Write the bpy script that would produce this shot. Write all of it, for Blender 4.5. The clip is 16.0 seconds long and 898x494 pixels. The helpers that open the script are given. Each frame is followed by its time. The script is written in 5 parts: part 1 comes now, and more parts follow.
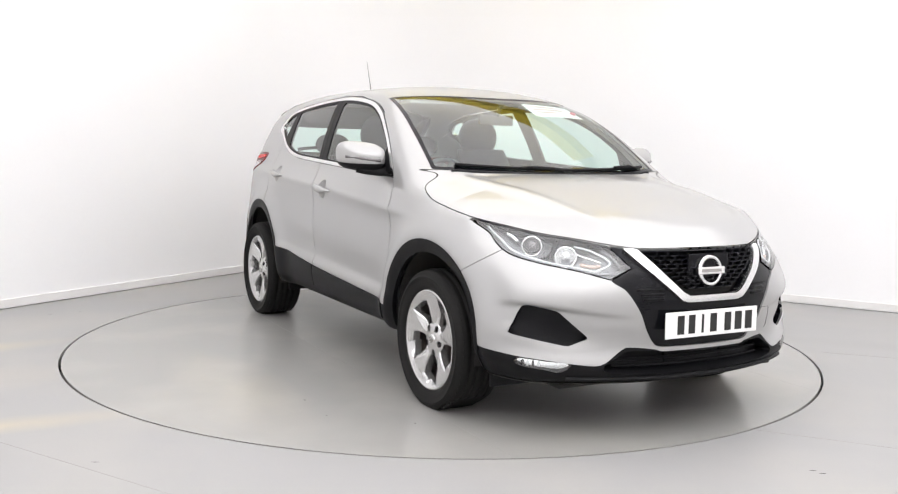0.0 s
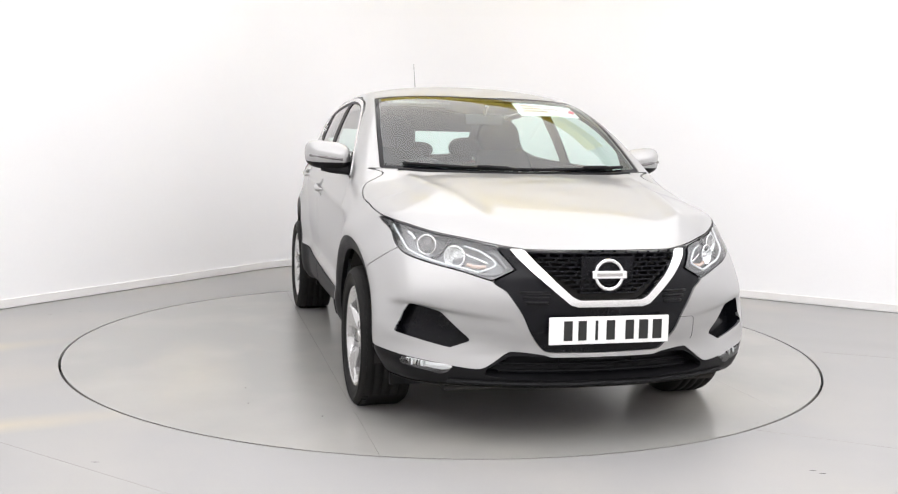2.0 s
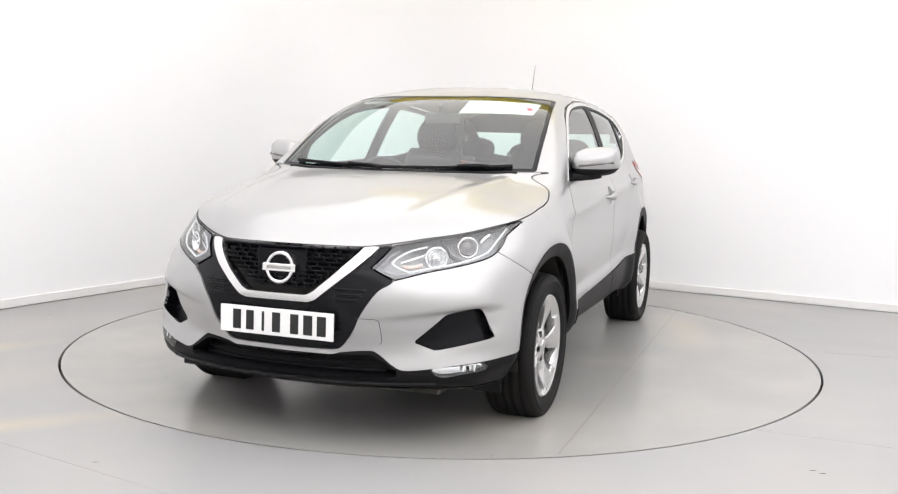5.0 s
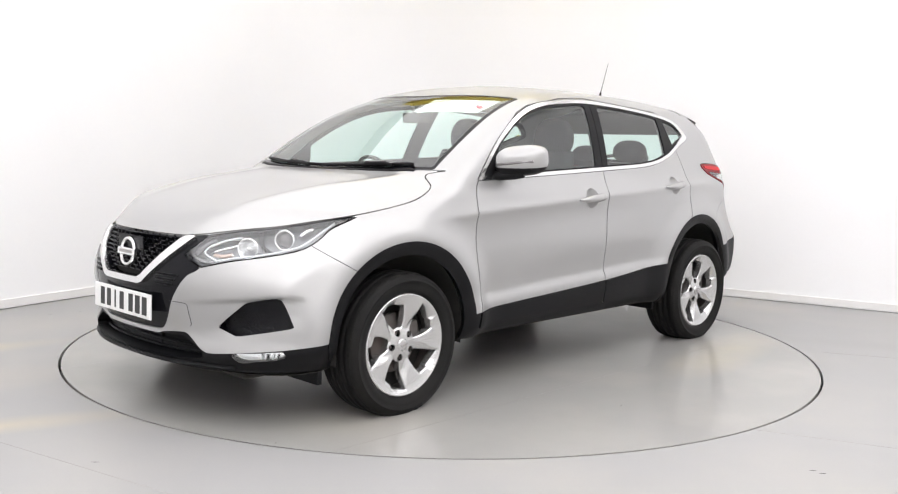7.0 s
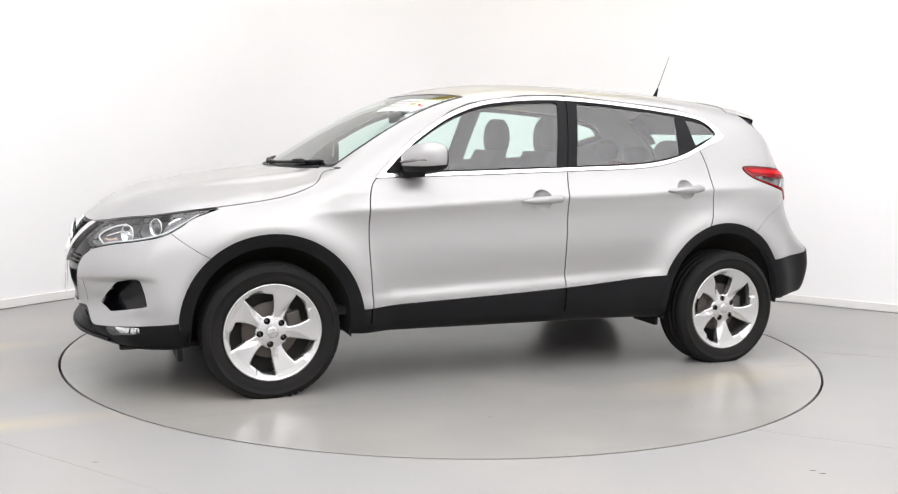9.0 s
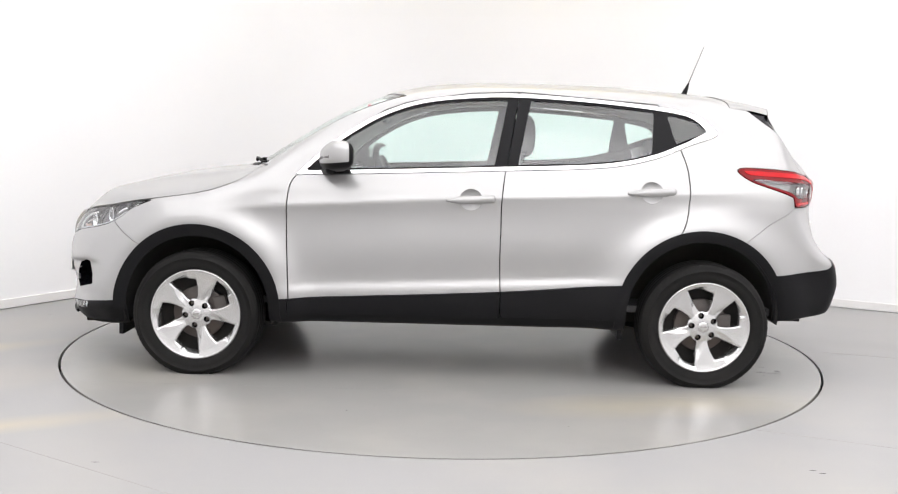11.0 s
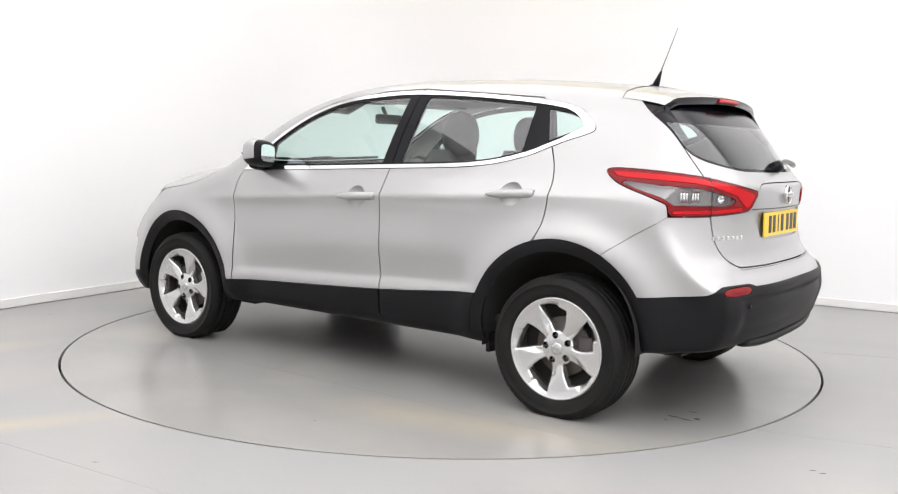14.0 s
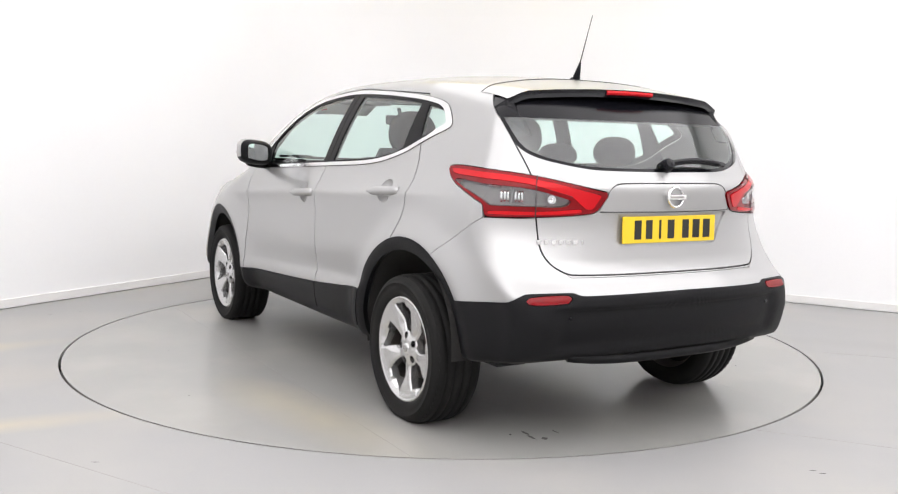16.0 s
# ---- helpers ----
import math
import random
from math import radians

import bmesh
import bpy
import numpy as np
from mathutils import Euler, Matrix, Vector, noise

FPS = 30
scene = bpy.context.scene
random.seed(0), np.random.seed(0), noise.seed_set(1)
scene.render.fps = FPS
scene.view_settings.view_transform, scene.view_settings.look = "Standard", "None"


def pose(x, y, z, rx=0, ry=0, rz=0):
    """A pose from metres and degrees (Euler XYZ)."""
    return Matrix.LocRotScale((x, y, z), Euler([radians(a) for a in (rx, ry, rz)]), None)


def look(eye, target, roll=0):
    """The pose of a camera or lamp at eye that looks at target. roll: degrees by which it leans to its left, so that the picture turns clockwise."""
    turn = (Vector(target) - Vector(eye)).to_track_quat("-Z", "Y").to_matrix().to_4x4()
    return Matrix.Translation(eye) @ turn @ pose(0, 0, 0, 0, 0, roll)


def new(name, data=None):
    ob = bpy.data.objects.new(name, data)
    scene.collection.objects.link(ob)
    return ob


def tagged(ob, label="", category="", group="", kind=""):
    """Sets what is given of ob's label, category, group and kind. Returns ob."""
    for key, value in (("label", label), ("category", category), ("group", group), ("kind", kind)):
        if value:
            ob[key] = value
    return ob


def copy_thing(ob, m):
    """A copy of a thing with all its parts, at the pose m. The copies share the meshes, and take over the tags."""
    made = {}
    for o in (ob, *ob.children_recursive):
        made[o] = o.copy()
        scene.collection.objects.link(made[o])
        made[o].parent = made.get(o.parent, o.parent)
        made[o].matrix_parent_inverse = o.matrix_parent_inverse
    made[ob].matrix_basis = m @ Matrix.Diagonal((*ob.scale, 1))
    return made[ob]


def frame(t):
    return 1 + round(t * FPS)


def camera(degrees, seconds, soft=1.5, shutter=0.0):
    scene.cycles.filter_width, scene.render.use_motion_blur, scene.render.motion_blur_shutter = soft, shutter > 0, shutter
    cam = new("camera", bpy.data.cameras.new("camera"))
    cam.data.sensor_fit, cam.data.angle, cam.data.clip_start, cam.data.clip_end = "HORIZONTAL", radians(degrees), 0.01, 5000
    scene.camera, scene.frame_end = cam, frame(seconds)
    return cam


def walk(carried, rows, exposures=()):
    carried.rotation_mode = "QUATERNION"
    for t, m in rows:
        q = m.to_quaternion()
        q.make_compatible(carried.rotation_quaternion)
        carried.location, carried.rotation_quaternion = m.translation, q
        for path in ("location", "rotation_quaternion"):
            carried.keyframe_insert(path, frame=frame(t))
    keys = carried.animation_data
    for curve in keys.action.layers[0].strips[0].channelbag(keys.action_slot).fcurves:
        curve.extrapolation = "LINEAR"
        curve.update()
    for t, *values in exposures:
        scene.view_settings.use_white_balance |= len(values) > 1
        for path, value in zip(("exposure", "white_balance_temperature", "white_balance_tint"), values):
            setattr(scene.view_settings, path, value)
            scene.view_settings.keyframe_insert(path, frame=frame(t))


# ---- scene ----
# The camera stands still beside a turntable on which a car is shown; the turntable and the car turn.
cam = camera(51.56, 16.0, 1.2)
EYE = Vector((0.0, -5.756, 1.220))
AIM = EYE + Vector((0.00479, 0.99411, -0.10824))
walk(cam, [(0.0, look(EYE, AIM, 1.363)), (16.0, look(EYE, AIM, 1.363))])

# seconds and degrees of the turntable
TURN = [(0.0, -61.41), (0.5, -62.42), (1.0, -65.08), (1.5, -69.28), (2.0, -75.22), (2.5, -80.94), (3.0, -87.15),
        (3.5, -92.92), (4.0, -99.06), (4.5, -104.86), (5.0, -111.01), (5.5, -116.8), (6.0, -122.6), (6.5, -128.4),
        (7.0, -134.3), (7.5, -140.08), (8.0, -146.23), (8.5, -151.98), (9.0, -158.11), (9.5, -163.87), (10.0, -169.63),
        (10.5, -175.38), (11.0, -181.14), (11.5, -186.90), (12.0, -192.88), (12.5, -198.55), (13.0, -204.59),
        (13.5, -210.27), (14.0, -216.31), (14.5, -221.98), (15.0, -228.02), (15.5, -233.65), (16.0, -239.69)]
CAR_X, CAR_Y = -0.0503, 0.1196  # the car's middle on the turntable

# ---- light ----
world = bpy.data.worlds.new("world")
scene.world = world
world.use_nodes = True
world.node_tree.nodes["Background"].inputs[0].default_value = (0.9, 0.95, 1.0, 1)
world.node_tree.nodes["Background"].inputs[1].default_value = 0.05
LAMP_POWER = 1.86

# ---- materials ----
def nodes_of(name):
    m = bpy.data.materials.new(name)
    m.use_nodes = True
    n, l = m.node_tree.nodes, m.node_tree.links
    return m, n, l, n["Principled BSDF"]


def surface(name, colour, rough=0.5, metal=0.0, grain=0.0, grain_size=200.0, stain=0.0, stain_size=3.0, bump=0.0, coat=0.0, spec=0.5, tint=None, coat_rough=0.03):
    """A painted, plastic or metal surface with grain, larger stains and fine relief."""
    m, n, l, b = nodes_of(name)
    b.inputs["Roughness"].default_value = rough
    b.inputs["Metallic"].default_value = metal
    b.inputs["Coat Weight"].default_value = coat
    b.inputs["Coat Roughness"].default_value = coat_rough
    b.inputs["Specular IOR Level"].default_value = spec
    co = n.new("ShaderNodeTexCoord")
    fine, wide = n.new("ShaderNodeTexNoise"), n.new("ShaderNodeTexNoise")
    fine.inputs["Scale"].default_value, wide.inputs["Scale"].default_value = grain_size, stain_size
    wide.inputs["Detail"].default_value = 6
    l.new(co.outputs["Object"], fine.inputs["Vector"])
    l.new(co.outputs["Object"], wide.inputs["Vector"])
    mix1, mix2 = n.new("ShaderNodeMix"), n.new("ShaderNodeMix")
    for mx in (mix1, mix2):
        mx.data_type = "RGBA"
    dark = tuple(c * (1 - grain) for c in colour) + (1,)
    lite = tuple(min(1, c * (1 + grain)) for c in colour) + (1,)
    mix1.inputs[6].default_value, mix1.inputs[7].default_value = dark, lite
    l.new(fine.outputs["Fac"], mix1.inputs[0])
    ramp = n.new("ShaderNodeMapRange")
    ramp.inputs[1].default_value, ramp.inputs[2].default_value = 0.45, 0.75
    ramp.inputs[4].default_value = stain
    l.new(wide.outputs["Fac"], ramp.inputs[0])
    l.new(ramp.outputs[0], mix2.inputs[0])
    l.new(mix1.outputs[2], mix2.inputs[6])
    mix2.inputs[7].default_value = (*(tint or tuple(c * 0.6 for c in colour)), 1)
    l.new(mix2.outputs[2], b.inputs["Base Color"])
    if bump:
        bp = n.new("ShaderNodeBump")
        bp.inputs["Strength"].default_value = bump
        bp.inputs["Distance"].default_value = 0.002
        l.new(fine.outputs["Fac"], bp.inputs["Height"])
        l.new(bp.outputs[0], b.inputs["Normal"])
    return m


def glass(name, tint, gloss=1.0, rough=0.0):
    """Thin sheet glass: it lets tinted light through and mirrors by Fresnel."""
    m, n, l, b = nodes_of(name)
    n.remove(b)
    tr, gl, mx, lw, pw, ma = (n.new("ShaderNode" + k) for k in ("BsdfTransparent", "BsdfGlossy", "MixShader", "LayerWeight", "Math", "Math"))
    tr.inputs[0].default_value = (*tint, 1)
    gl.inputs["Roughness"].default_value = rough
    gl.inputs[0].default_value = (gloss, gloss, gloss, 1)
    lw.inputs[0].default_value = 0.5
    pw.operation, ma.operation = "POWER", "MULTIPLY_ADD"
    pw.inputs[1].default_value = 5.0
    ma.inputs[1].default_value, ma.inputs[2].default_value = 0.88, 0.10
    l.new(lw.outputs["Facing"], pw.inputs[0])
    l.new(pw.outputs[0], ma.inputs[0])
    l.new(ma.outputs[0], mx.inputs[0])
    l.new(tr.outputs[0], mx.inputs[1])
    l.new(gl.outputs[0], mx.inputs[2])
    l.new(mx.outputs[0], n["Material Output"].inputs[0])
    return m


def colour_patch(m, at, size, angle, colour, strength):
    """A soft-edged oblong patch of another colour on a material, in metres of its object."""
    n, l = m.node_tree.nodes, m.node_tree.links
    base = n["Principled BSDF"].inputs["Base Color"]
    was = base.links[0].from_socket
    co, mp, gr, no, mu, mx = (n.new("ShaderNode" + k) for k in ("TexCoord", "Mapping", "TexGradient", "TexNoise", "Math", "Mix"))
    mp.vector_type, gr.gradient_type, mx.data_type, mu.operation = "TEXTURE", "SPHERICAL", "RGBA", "MULTIPLY"
    mp.inputs["Location"].default_value = (*at, 0)
    mp.inputs["Rotation"].default_value = (0, 0, radians(angle))
    mp.inputs["Scale"].default_value = (*size, 1)
    no.inputs["Scale"].default_value, no.inputs["Detail"].default_value = 2.2, 5
    sc = n.new("ShaderNodeMath")
    sc.operation = "MULTIPLY"
    sc.inputs[1].default_value = strength * 2
    l.new(co.outputs["Object"], mp.inputs["Vector"])
    l.new(mp.outputs[0], gr.inputs[0])
    l.new(co.outputs["Object"], no.inputs["Vector"])
    l.new(gr.outputs["Fac"], mu.inputs[0])
    l.new(no.outputs["Fac"], mu.inputs[1])
    l.new(mu.outputs[0], sc.inputs[0])
    l.new(sc.outputs[0], mx.inputs[0])
    l.new(was, mx.inputs[6])
    mx.inputs[7].default_value = (*colour, 1)
    l.new(mx.outputs[2], base)


def glow(name, colour, strength):
    m, n, l, b = nodes_of(name)
    b.inputs["Base Color"].default_value = (*colour, 1)
    b.inputs["Emission Color"].default_value = (*colour, 1)
    b.inputs["Emission Strength"].default_value = strength
    return m


WALL = surface("white wall paint", (0.92, 0.92, 0.925), 0.6, grain=0.01, grain_size=60, stain=0.03, stain_size=1.2, bump=0.05)
SKIRT = surface("white skirting gloss", (0.84, 0.83, 0.82), 0.35, stain=0.12, stain_size=9, tint=(0.62, 0.58, 0.53))
CEILING = surface("white ceiling paint", (0.82, 0.82, 0.82), 0.8, grain=0.02, stain=0.05)
BOUNCE_WALL = surface("white bounce wall paint", (0.90, 0.895, 0.89), 0.7, grain=0.04, stain=0.1)
FLOOR = surface("grey floor paint", (0.345, 0.342, 0.338), 0.40, spec=0.22, grain=0.03, grain_size=120, stain=0.22, stain_size=0.9, bump=0.03, tint=(0.56, 0.52, 0.43))
DISK = surface("grey turntable paint", (0.328, 0.321, 0.311), 0.24, spec=0.45, grain=0.03, grain_size=120, stain=0.25, stain_size=1.4, bump=0.03, tint=(0.52, 0.49, 0.43))
GROOVE = surface("dark groove", (0.015, 0.014, 0.013), 0.8, grain=0.2)
# Three strengths, set by place to balance the light on car and walls.
LAMP = glow("lamp diffuser", (1.0, 0.985, 1.0), LAMP_POWER)
LAMP_STRONG = glow("stronger lamp diffuser", (1.0, 0.985, 1.0), LAMP_POWER * 1.45)
LAMP_WEAK = glow("weaker lamp diffuser", (1.0, 0.985, 1.0), LAMP_POWER * 0.80)
PAINT = surface("silver metallic paint", (0.425, 0.424, 0.422), 0.36, 0.62, grain=0.03, grain_size=900, stain=0.02, coat=0.6, coat_rough=0.05)
CLAD = surface("black textured plastic", (0.0075, 0.0075, 0.0085), 0.46, spec=0.15, grain=0.15, grain_size=400, bump=0.15, stain=0.15, tint=(0.014, 0.014, 0.014))
GLOSSBLACK = surface("gloss black plastic", (0.005, 0.005, 0.007), 0.16, grain=0.1, spec=0.2)
CHROME = surface("satin chrome", (0.82, 0.82, 0.82), 0.16, 1.0, grain=0.01)
TYRE = surface("tyre rubber", (0.010, 0.0098, 0.0095), 0.72, spec=0.2, grain=0.2, grain_size=150, bump=0.2, stain=0.3, stain_size=6, tint=(0.020, 0.018, 0.016))
ALLOY = surface("silver alloy paint", (0.62, 0.62, 0.62), 0.27, 0.88, grain=0.02, grain_size=600, coat=0.5)
STEEL = surface("brushed steel", (0.42, 0.41, 0.40), 0.35, 0.9, grain=0.1, grain_size=300, stain=0.3, tint=(0.2, 0.16, 0.12))
LINER = surface("dark felt liner", (0.02, 0.019, 0.018), 0.9, grain=0.3, grain_size=80, stain=0.4, tint=(0.06, 0.05, 0.04))
CABIN = surface("dark grey cabin plastic", (0.045, 0.045, 0.047), 0.6, grain=0.15, grain_size=300, bump=0.1)
HEADLINER = surface("pale grey headlining cloth", (0.42, 0.41, 0.39), 0.9, grain=0.08, grain_size=300)
CLOTH = surface("black seat cloth", (0.025, 0.025, 0.027), 0.85, grain=0.2, grain_size=120, bump=0.08, stain=0.2, tint=(0.04, 0.04, 0.042))
PANE = glass("clear tinted glass", (0.84, 0.965, 0.93))
LENS = glass("clear lamp lens", (0.93, 0.95, 0.96))
RED = surface("red lamp plastic", (0.20, 0.003, 0.006), 0.10, grain=0.05, spec=0.25)
CAVITY = surface("deep black moulding", (0.004, 0.004, 0.005), 0.45, grain=0.2, spec=0.12)
RED_BRIGHT = surface("bright red lamp strip", (0.56, 0.006, 0.012), 0.10, grain=0.05, spec=0.22)
SMOKE = surface("smoked lamp interior", (0.20, 0.19, 0.19), 0.25, 0.4, grain=0.1)
LAMPGREY = surface("grey lamp interior", (0.21, 0.21, 0.22), 0.3, 0.7, grain=0.05, grain_size=90)
REFLECT = surface("lamp reflector chrome", (0.88, 0.88, 0.88), 0.10, 1.0, grain=0.01)
LIGHT_GUIDE = surface("white light guide", (0.85, 0.87, 0.88), 0.25, grain=0.01)
AMBER = surface("amber indicator", (0.60, 0.43, 0.35), 0.2, grain=0.05, coat=0.5)
PLATE_W = surface("white plate film", (0.86, 0.86, 0.85), 0.35, grain=0.02, grain_size=500)
PLATE_Y = surface("yellow plate film", (0.86, 0.58, 0.02), 0.35, grain=0.02, grain_size=500)
INK = surface("black print", (0.012, 0.012, 0.012), 0.4, grain=0.1)
PAPER = surface("white printed card", (0.88, 0.84, 0.84), 0.7, grain=0.01)
PINK = surface("pale pink print", (0.85, 0.60, 0.62), 0.7)
PINKRED = surface("red print", (0.70, 0.05, 0.10), 0.6)
MIRROR = surface("mirror glass", (0.90, 0.92, 0.92), 0.01, 1.0)
YELLOW = surface("yellow beam paint", (0.80, 0.62, 0.03), 0.5, grain=0.05, stain=0.1)
MARK = surface("dark scuff", (0.14, 0.135, 0.13), 0.16, grain=0.3)
SEAM = surface("worn floor joint", (0.36, 0.345, 0.33), 0.6, grain=0.2, grain_size=60)
SATIN = surface("satin silver trim", (0.80, 0.80, 0.80), 0.20, 0.95, grain=0.01)
# Yellowish and tan floor streaks at the left, a darker patch at the right.
colour_patch(FLOOR, (-2.75, -0.62), (0.75, 0.16), 40, (0.56, 0.49, 0.28), 0.36)
colour_patch(FLOOR, (-1.85, -1.93), (0.75, 0.14), 27, (0.54, 0.47, 0.30), 0.42)
colour_patch(FLOOR, (-2.6, -1.35), (0.9, 0.35), 30, (0.52, 0.46, 0.35), 0.40)
colour_patch(FLOOR, (2.9, 0.1), (0.8, 0.2), -20, (0.30, 0.29, 0.28), 0.35)
# Brownish stains on the turntable's deck.
colour_patch(DISK, (-1.1, 1.35), (0.9, 0.25), 10, (0.50, 0.44, 0.32), 0.5)
colour_patch(DISK, (0.6, -1.5), (1.0, 0.3), 0, (0.48, 0.44, 0.36), 0.4)
colour_patch(DISK, (1.5, 0.9), (0.5, 0.5), 0, (0.46, 0.43, 0.37), 0.4)
BRAKE = surface("dull brake casting", (0.10, 0.09, 0.085), 0.55, 0.4, grain=0.2, stain=0.4, tint=(0.12, 0.07, 0.045))

# ---- tools ----
def mesh_object(name, verts, faces, material, parent=None, label="", smooth=True):
    me = bpy.data.meshes.new(name)
    me.from_pydata([tuple(map(float, v)) for v in verts], [], [tuple(map(int, f)) for f in faces])
    me.update()
    if smooth:
        me.polygons.foreach_set("use_smooth", [True] * len(me.polygons))
    me.materials.append(material)
    ob = new(name, me)
    if parent is not None:
        ob.parent = parent
    return tagged(ob, label)


def part(name, bm, material, parent=None, label="", smooth=False):
    me = bpy.data.meshes.new(name)
    bmesh.ops.recalc_face_normals(bm, faces=bm.faces)
    bm.to_mesh(me)
    bm.free()
    me.polygons.foreach_set("use_smooth", [smooth] * len(me.polygons))
    me.materials.append(material)
    ob = new(name, me)
    if parent is not None:
        ob.parent = parent
    return tagged(ob, label)


def box(bm, lo, hi, bevel=0.0, m=None):
    """A bevelled box from lo to hi added to bm."""
    lo, hi = Vector(lo), Vector(hi)
    got = bmesh.ops.create_cube(bm, size=1.0, matrix=(m or Matrix()) @ Matrix.Translation((lo + hi) / 2) @ Matrix.Diagonal((*(hi - lo), 1)))
    if bevel:
        edges = {e for v in got["verts"] for e in v.link_edges}
        bmesh.ops.bevel(bm, geom=list(edges), offset=bevel, segments=2, affect="EDGES", profile=0.6)
    return bm


def tube(bm, a, b, r1, r2=None, seg=16):
    """A round bar from a to b added to bm."""
    a, b = Vector(a), Vector(b)
    m = Matrix.Translation((a + b) / 2) @ (b - a).to_track_quat("Z", "Y").to_matrix().to_4x4()
    bmesh.ops.create_cone(bm, cap_ends=True, segments=seg, radius1=r1, radius2=r1 if r2 is None else r2, depth=(b - a).length, matrix=m)
    return bm


def lathe(profile, seg=72):
    """Vertices and faces of a profile of (radius, height along y) turned about the y axis."""
    verts, faces, n = [], [], len(profile)
    for i in range(seg):
        a = 2 * math.pi * i / seg
        for r, h in profile:
            verts.append((r * math.cos(a), h, r * math.sin(a)))
    for i in range(seg):
        j = (i + 1) % seg
        for k in range(n - 1):
            faces.append((i * n + k, i * n + k + 1, j * n + k + 1, j * n + k))
    return verts, faces


def curve_through(knots, fair=False):
    """A smooth function through (x, value) knots that does not overshoot; fair: with an even curvature instead."""
    k = np.array(sorted(knots), float)
    x, y = k[:, 0], k[:, 1]
    n, h, d = len(k), np.diff(k[:, 0]), np.diff(k[:, 1]) / np.diff(k[:, 0])
    s = np.zeros(n)
    if fair:
        a = np.zeros((n, n))
        a[0, 0], a[0, 1], a[-1, -1], a[-1, -2] = 2, 1, 2, 1
        r = np.zeros(n)
        r[0], r[-1] = 3 * d[0], 3 * d[-1]
        for i in range(1, n - 1):
            a[i, i - 1], a[i, i], a[i, i + 1] = h[i], 2 * (h[i - 1] + h[i]), h[i - 1]
            r[i] = 3 * (h[i] * d[i - 1] + h[i - 1] * d[i])
        s = np.linalg.solve(a, r)
    else:
        s[0], s[-1] = d[0], d[-1]
        for i in range(1, n - 1):
            if d[i - 1] * d[i] > 0:
                w1, w2 = 2 * h[i] + h[i - 1], h[i] + 2 * h[i - 1]
                s[i] = (w1 + w2) / (w1 / d[i - 1] + w2 / d[i])

    def at(q):
        q = np.clip(np.asarray(q, float), x[0], x[-1])
        i = np.clip(np.searchsorted(x, q) - 1, 0, n - 2)
        t = (q - x[i]) / h[i]
        return (y[i] * (1 + 2 * t) * (1 - t) ** 2 + s[i] * h[i] * t * (1 - t) ** 2 + y[i + 1] * t * t * (3 - 2 * t) - s[i + 1] * h[i] * t * t * (1 - t))
    return at


def smax(a, b, k):
    h = np.maximum(k - np.abs(a - b), 0) / k
    return np.maximum(a, b) + h * h * k / 4


def rounded(points, steps=6, closed=True):
    """A smooth line through points (Catmull-Rom); a point given with a third value 1 stays a sharp corner."""
    p = [np.array(q[:2], float) for q in points]
    sharp = [len(q) > 2 and q[2] for q in points]
    n, out = len(p), []
    for i in range(n if closed else n - 1):
        a, b = p[i], p[(i + 1) % n]
        ta = (b - a) if sharp[i] or (not closed and i == 0) else (b - p[i - 1]) / 2
        tb = (b - a) if sharp[(i + 1) % n] or (not closed and i == n - 2) else (p[(i + 2) % n] - a) / 2
        la = np.linalg.norm(b - a)
        ta, tb = (t * min(1, la * 1.2 / (np.linalg.norm(t) + 1e-9)) for t in (ta, tb))
        for s in np.arange(steps) / steps:
            out.append(a * (1 + 2 * s) * (1 - s) ** 2 + ta * s * (1 - s) ** 2 + b * s * s * (3 - 2 * s) - tb * s * s * (1 - s))
    if not closed:
        out.append(p[-1])
    return np.array(out)


def distance_to(line, q, closed=True):
    """Distances of 2D points q from a line; inside a closed line they are negative."""
    best, inside = np.full(len(q), 1e9), np.zeros(len(q), bool)
    n = len(line)
    for i in range(n if closed else n - 1):
        a, b = line[i], line[(i + 1) % n]
        e, w = b - a, q - a
        t = np.clip((w @ e) / max(e @ e, 1e-12), 0, 1)
        best = np.minimum(best, ((w - t[:, None] * e) ** 2).sum(1))
        if closed:
            c = (a[1] > q[:, 1]) != (b[1] > q[:, 1])
            with np.errstate(divide="ignore", invalid="ignore"):
                xi = a[0] + (q[:, 1] - a[1]) * e[0] / (e[1] if e[1] else 1e-12)
            inside ^= c & (q[:, 0] < xi)
    d = np.sqrt(best)
    return np.where(inside, -d, d) if closed else d

# ---- room and turntable ----
CORNER = Vector((-1.14, 4.14, 0))
RIGHT = Vector((0.866, -0.5, 0))   # along the right-hand wall
BACK = Vector((-0.5, -0.866, 0))   # along the left-hand wall
LONG, DEEP, HIGH = 10.5, 11.5, 4.2
RING = 2.2286


def room_point(a, b, z=0.0):
    return CORNER + RIGHT * a + BACK * b + Vector((0, 0, z))


def slab(name, a0, a1, b0, b1, z0, z1, material, label, kind="structure", bevel=0.0):
    """A box in the room's own directions."""
    m = Matrix.Translation(CORNER) @ Matrix((RIGHT, BACK, (0, 0, 1))).transposed().to_4x4()
    return tagged(part(name, box(bmesh.new(), (a0, b0, z0), (a1, b1, z1), bevel, m), material), label, "wall", kind=kind)


